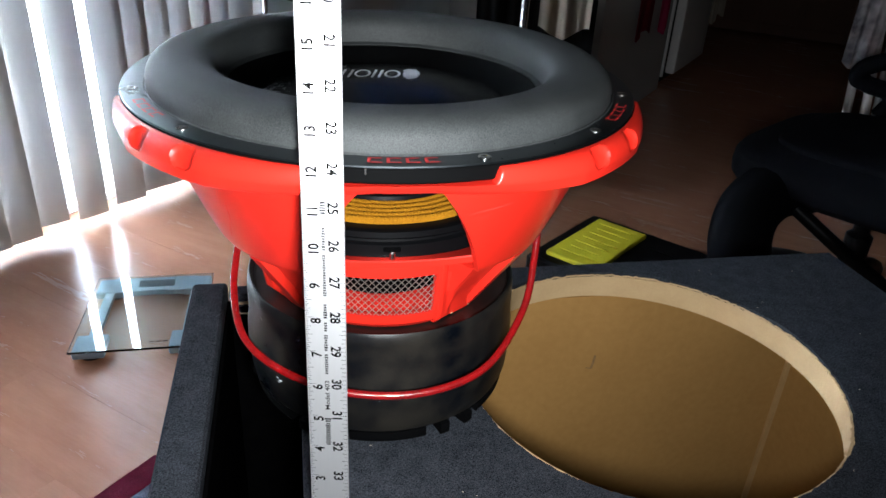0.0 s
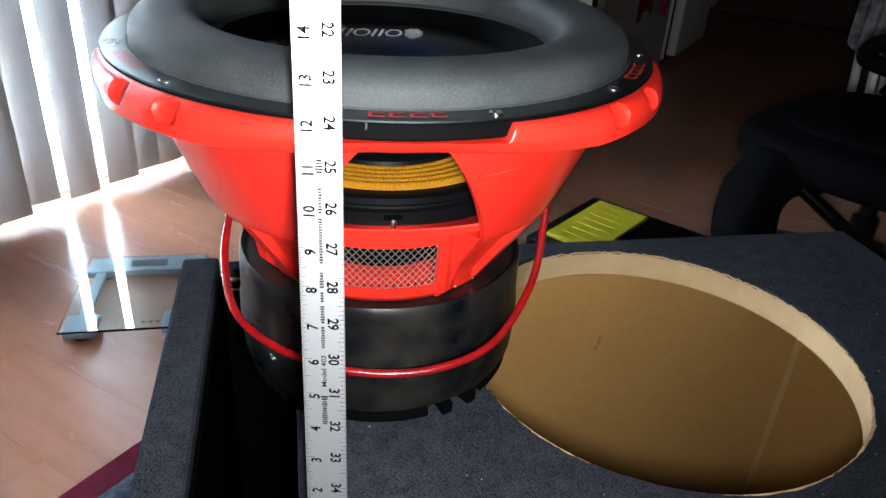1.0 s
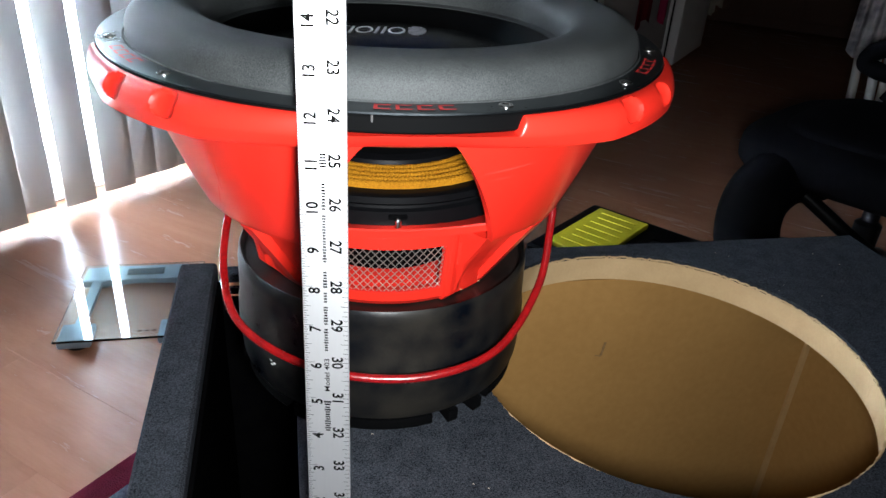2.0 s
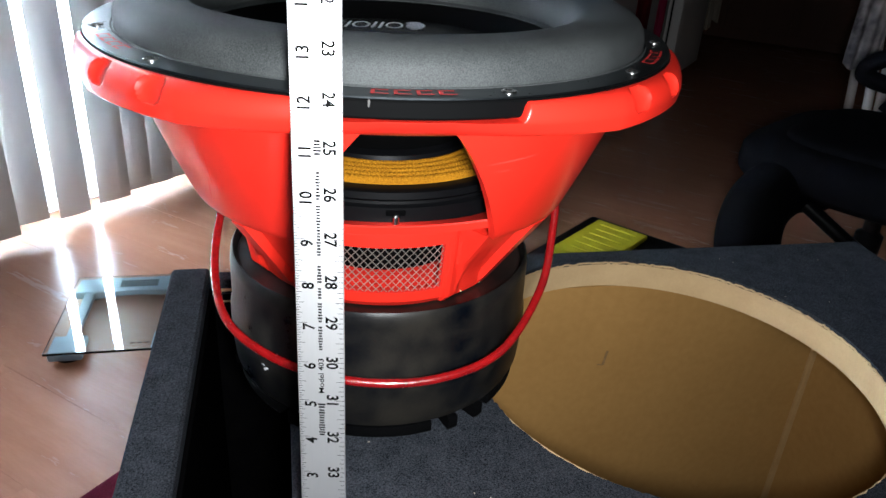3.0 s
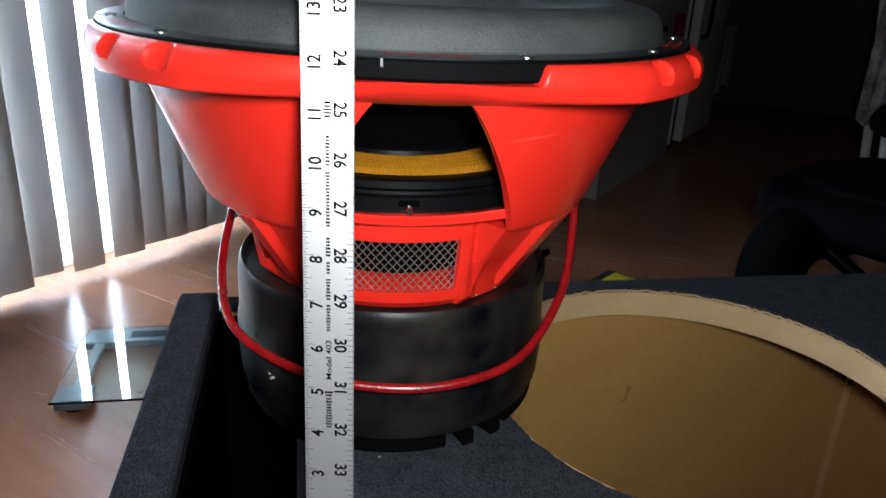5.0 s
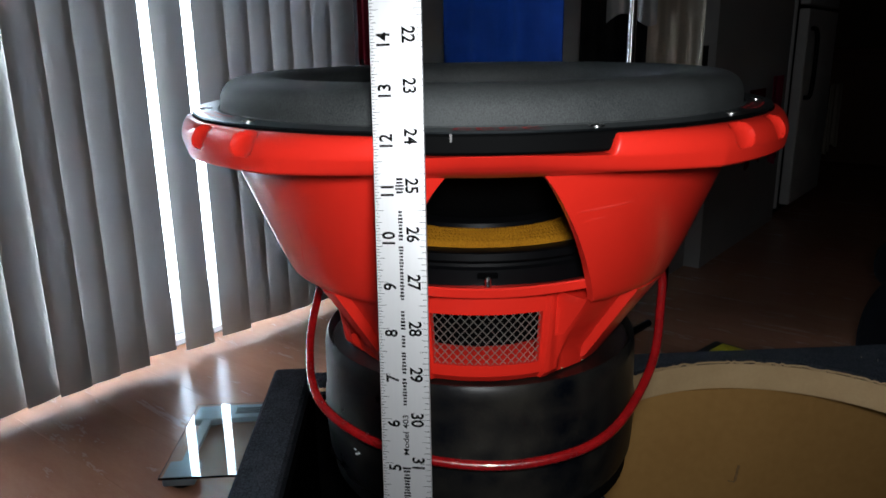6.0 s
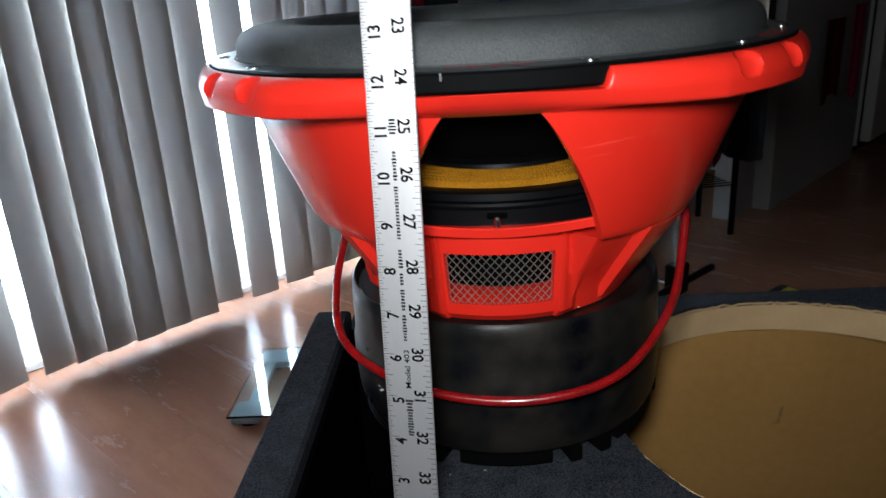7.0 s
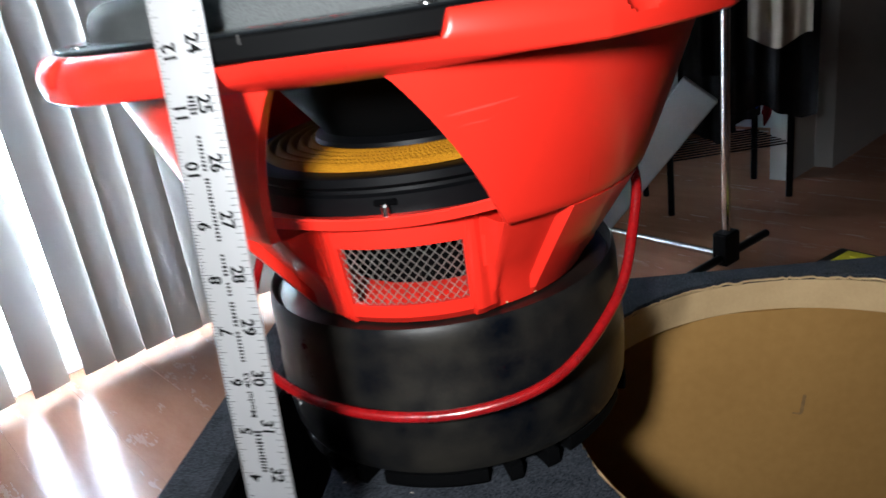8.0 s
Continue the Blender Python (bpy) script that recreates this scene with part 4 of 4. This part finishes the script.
part("strap", tube(curve_points([(-0.07, 0.004, 0.94), (-0.04, 0.004, 1.25), (0.0, 0.004, 1.60), (0.04, 0.004, 1.25), (0.07, 0.004, 0.94)], 6), 0.008, 8), FABRIC_BLACK, bag, "black shoulder strap", smooth=60)
cloth("cloth_sack", 0.16, 0.50, 0.30, 2, 0.03, FABRIC_BLACK, pose(0.06, 2.66, 0, 0, 0, 0), "black cloth sack behind the garment rack", "sack", 7)
cloth("hanging_jacket", 0.26, 1.58, 0.34, 3, 0.03, FABRIC_BLACK, pose(0.085, 2.72, 0, 0, 0, -8), "black jacket hanging behind the garment rack", "jacket", 12)
cloth("denim_strap", 0.035, 0.62, 0.43, 1, 0.008, FABRIC_BLUE, pose(0.085, 2.62, 0, 0, 16, 0), "blue denim strap hanging at the rack", "strap", 13)
cloth("scarf", 0.03, 0.60, 0.36, 1, 0.01, FABRIC_RED, pose(0.150, 2.63, 0, 0, 12, 0), "dark red scarf among the black clothes", "scarf", 14)

# shelf on legs behind the rack
wire_shelf = empty("wire_shelf", pose(0.065, 2.95, 0, 0, 0, 26), "low black wire shelf against the wall", "shelf")
for x in (-0.22, 0.22):
    for y in (-0.13, 0.13):
        part("leg", tube([(x, y, 0), (x, y, 0.36)], 0.012, 10), BLACKP, wire_shelf)
for k in range(9):
    part("shelf_wire", tube([(-0.22, -0.13 + 0.0325 * k, 0.20), (0.22, -0.13 + 0.0325 * k, 0.20)], 0.003, 6), BLACKP, wire_shelf)

# ---- kitchen end ----
fr = empty("fridge", rm(4.42, 0.68), "white refrigerator with dark door gasket", "fridge")
part("cabinet", box(0.74, 0.62, 1.66, pose(0, 0.04, 0.86), 0.012, 3), FRIDGE, fr, smooth=40)
low_door = part("lower_door", box(0.74, 0.055, 1.08, pose(0, -0.308, 0.60), 0.014, 3), FRIDGE, fr, smooth=40)
part("upper_door", box(0.74, 0.055, 0.50, pose(0, -0.308, 1.41), 0.014, 3), FRIDGE, fr, smooth=40)
part("door_gasket", box(0.715, 0.02, 1.62, pose(0, -0.271, 0.85)), BLACKP, fr)
part("handle", tube(curve_points([(-0.30, -0.335, 0.66), (-0.30, -0.37, 0.70), (-0.30, -0.37, 1.0), (-0.30, -0.335, 1.04)], 6), 0.012, 10), BLACKP, low_door, smooth=60)
part("plinth", box(0.70, 0.55, 0.03, pose(0, 0.02, 0.0152)), BLACKP, fr)
cloth("kitchen_towel", 0.34, 0.72, 0.33, 3, 0.02, FABRIC_BEIGE, rm(4.62, 1.085), "beige towel hanging on the refrigerator", "towel", 8)
cloth("wall_bag", 0.26, 0.75, 0.40, 2, 0.012, FABRIC_RED, rm(3.28, 1.0), "dark red cloth hanging on the white wall", "cloth", 9)
cloth("pink_cloth", 0.20, 0.80, 0.37, 2, 0.015, material("pink_cloth", (0.38, 0.025, 0.09), 0.9, 0.0, (0.25, 0.018, 0.06), 0.6, 7, 300, 0.3, 0.002, spec=0.1), rm(3.62, 1.0), "pink cloth hanging on the white wall", "cloth", 10)

cupboard = empty("cupboard", rm(6.55, 2.2), "dark brown wooden cupboard along the kitchen wall", "cupboard")
part("carcass", box(0.60, 3.6, 0.86, pose(0, 0, 0.45), 0.004), BROWN, cupboard)
part("worktop", box(0.64, 3.64, 0.04, pose(-0.01, 0, 0.901), 0.006), BROWN, cupboard)
for k in range(7):
    part("door", box(0.02, 0.47, 0.72, pose(-0.311, -1.53 + 0.51 * k, 0.46), 0.006), BROWN, cupboard)

# white folding stand with a printed cloth over it
ws = empty("folding_stand", pose(1.575, 3.02, 0), "white tubular folding stand behind the office chair", "stand")
for x0, x1 in ((-0.045, -0.155), (0.075, -0.035)):
    for y in (-0.12, 0.04):
        part("leg", tube(curve_points([(x0 + 0.02, y, 0.0), (x0, y, 0.15), (x0 - 0.03, y * 0.9, 0.45), (x1, y * 0.8, 1.05)], 6), 0.0175, 12), FRIDGE, ws, "white enamelled tube", smooth=60)
part("crossbar", tube([(-0.155, -0.096, 1.05), (-0.035, -0.096, 1.05)], 0.015, 10), FRIDGE, ws)
part("crossbar", tube([(-0.155, 0.032, 1.05), (-0.035, 0.032, 1.05)], 0.015, 10), FRIDGE, ws)
cloth("draped_cloth", 0.13, 1.06, 0.50, 2, 0.012, material("printed_cloth", (0.72, 0.72, 0.76), 0.9, 0.0, (0.03, 0.03, 0.06), 1.0, 9, 40, 0.2, 0.002, spec=0.1, fine_mix=0.15), pose(1.425, 2.89, 0), "pale cloth with a dark print over a white stand", "cloth", 11)

# ---- floor boards ----
def board_material():
    m = FLOORM
    nt = m.node_tree
    n, link = nt.nodes, nt.links.new
    info, mul, add = n.new("ShaderNodeObjectInfo"), n.new("ShaderNodeMath"), n.new("ShaderNodeVectorMath")
    mul.operation, mul.inputs[1].default_value = "MULTIPLY", 37.0
    link(info.outputs["Random"], mul.inputs[0])
    mp = next(q for q in n if q.type == "MAPPING")
    tc = next(q for q in n if q.type == "TEX_COORD")
    link(tc.outputs["Object"], add.inputs[0]), link(mul.outputs[0], add.inputs[1])
    link(add.outputs[0], mp.inputs["Vector"])
    hue = n.new("ShaderNodeHueSaturation")
    val = n.new("ShaderNodeMapRange")
    val.inputs["To Min"].default_value, val.inputs["To Max"].default_value = 0.95, 1.05
    link(info.outputs["Random"], val.inputs["Value"]), link(val.outputs[0], hue.inputs["Value"])
    old = next(q for q in n if q.type == "MIX" and q.data_type == "RGBA")
    link(old.outputs[2], hue.inputs["Color"]), link(hue.outputs[0], n["Principled BSDF"].inputs["Base Color"])


board_material()
PLANK_L, PLANK_W = 1.28, 0.192
bm = box(PLANK_W - 0.0004, PLANK_L - 0.0004, 0.008)
plank_mesh = bpy.data.meshes.new("plank")
bm.to_mesh(plank_mesh)
bm.free()
plank_mesh.materials.append(FLOORM)
rnd = random.Random(5)
for i in range(int((A1 - A0) / PLANK_W)):
    b = -0.1 - rnd.uniform(0, PLANK_L * 0.9)
    while b < B1:
        lo, hi = max(b, -0.115), min(b + PLANK_L, B1 - 0.002)
        if hi - lo > 0.02:
            ob = new("plank", plank_mesh)
            ob.parent = floor_base
            ob.matrix_world = rm(A0 + PLANK_W * (i + 0.5), (lo + hi) / 2, -0.0042) @ Matrix.Diagonal((1, (hi - lo) / PLANK_L, 1, 1))
        b += PLANK_L
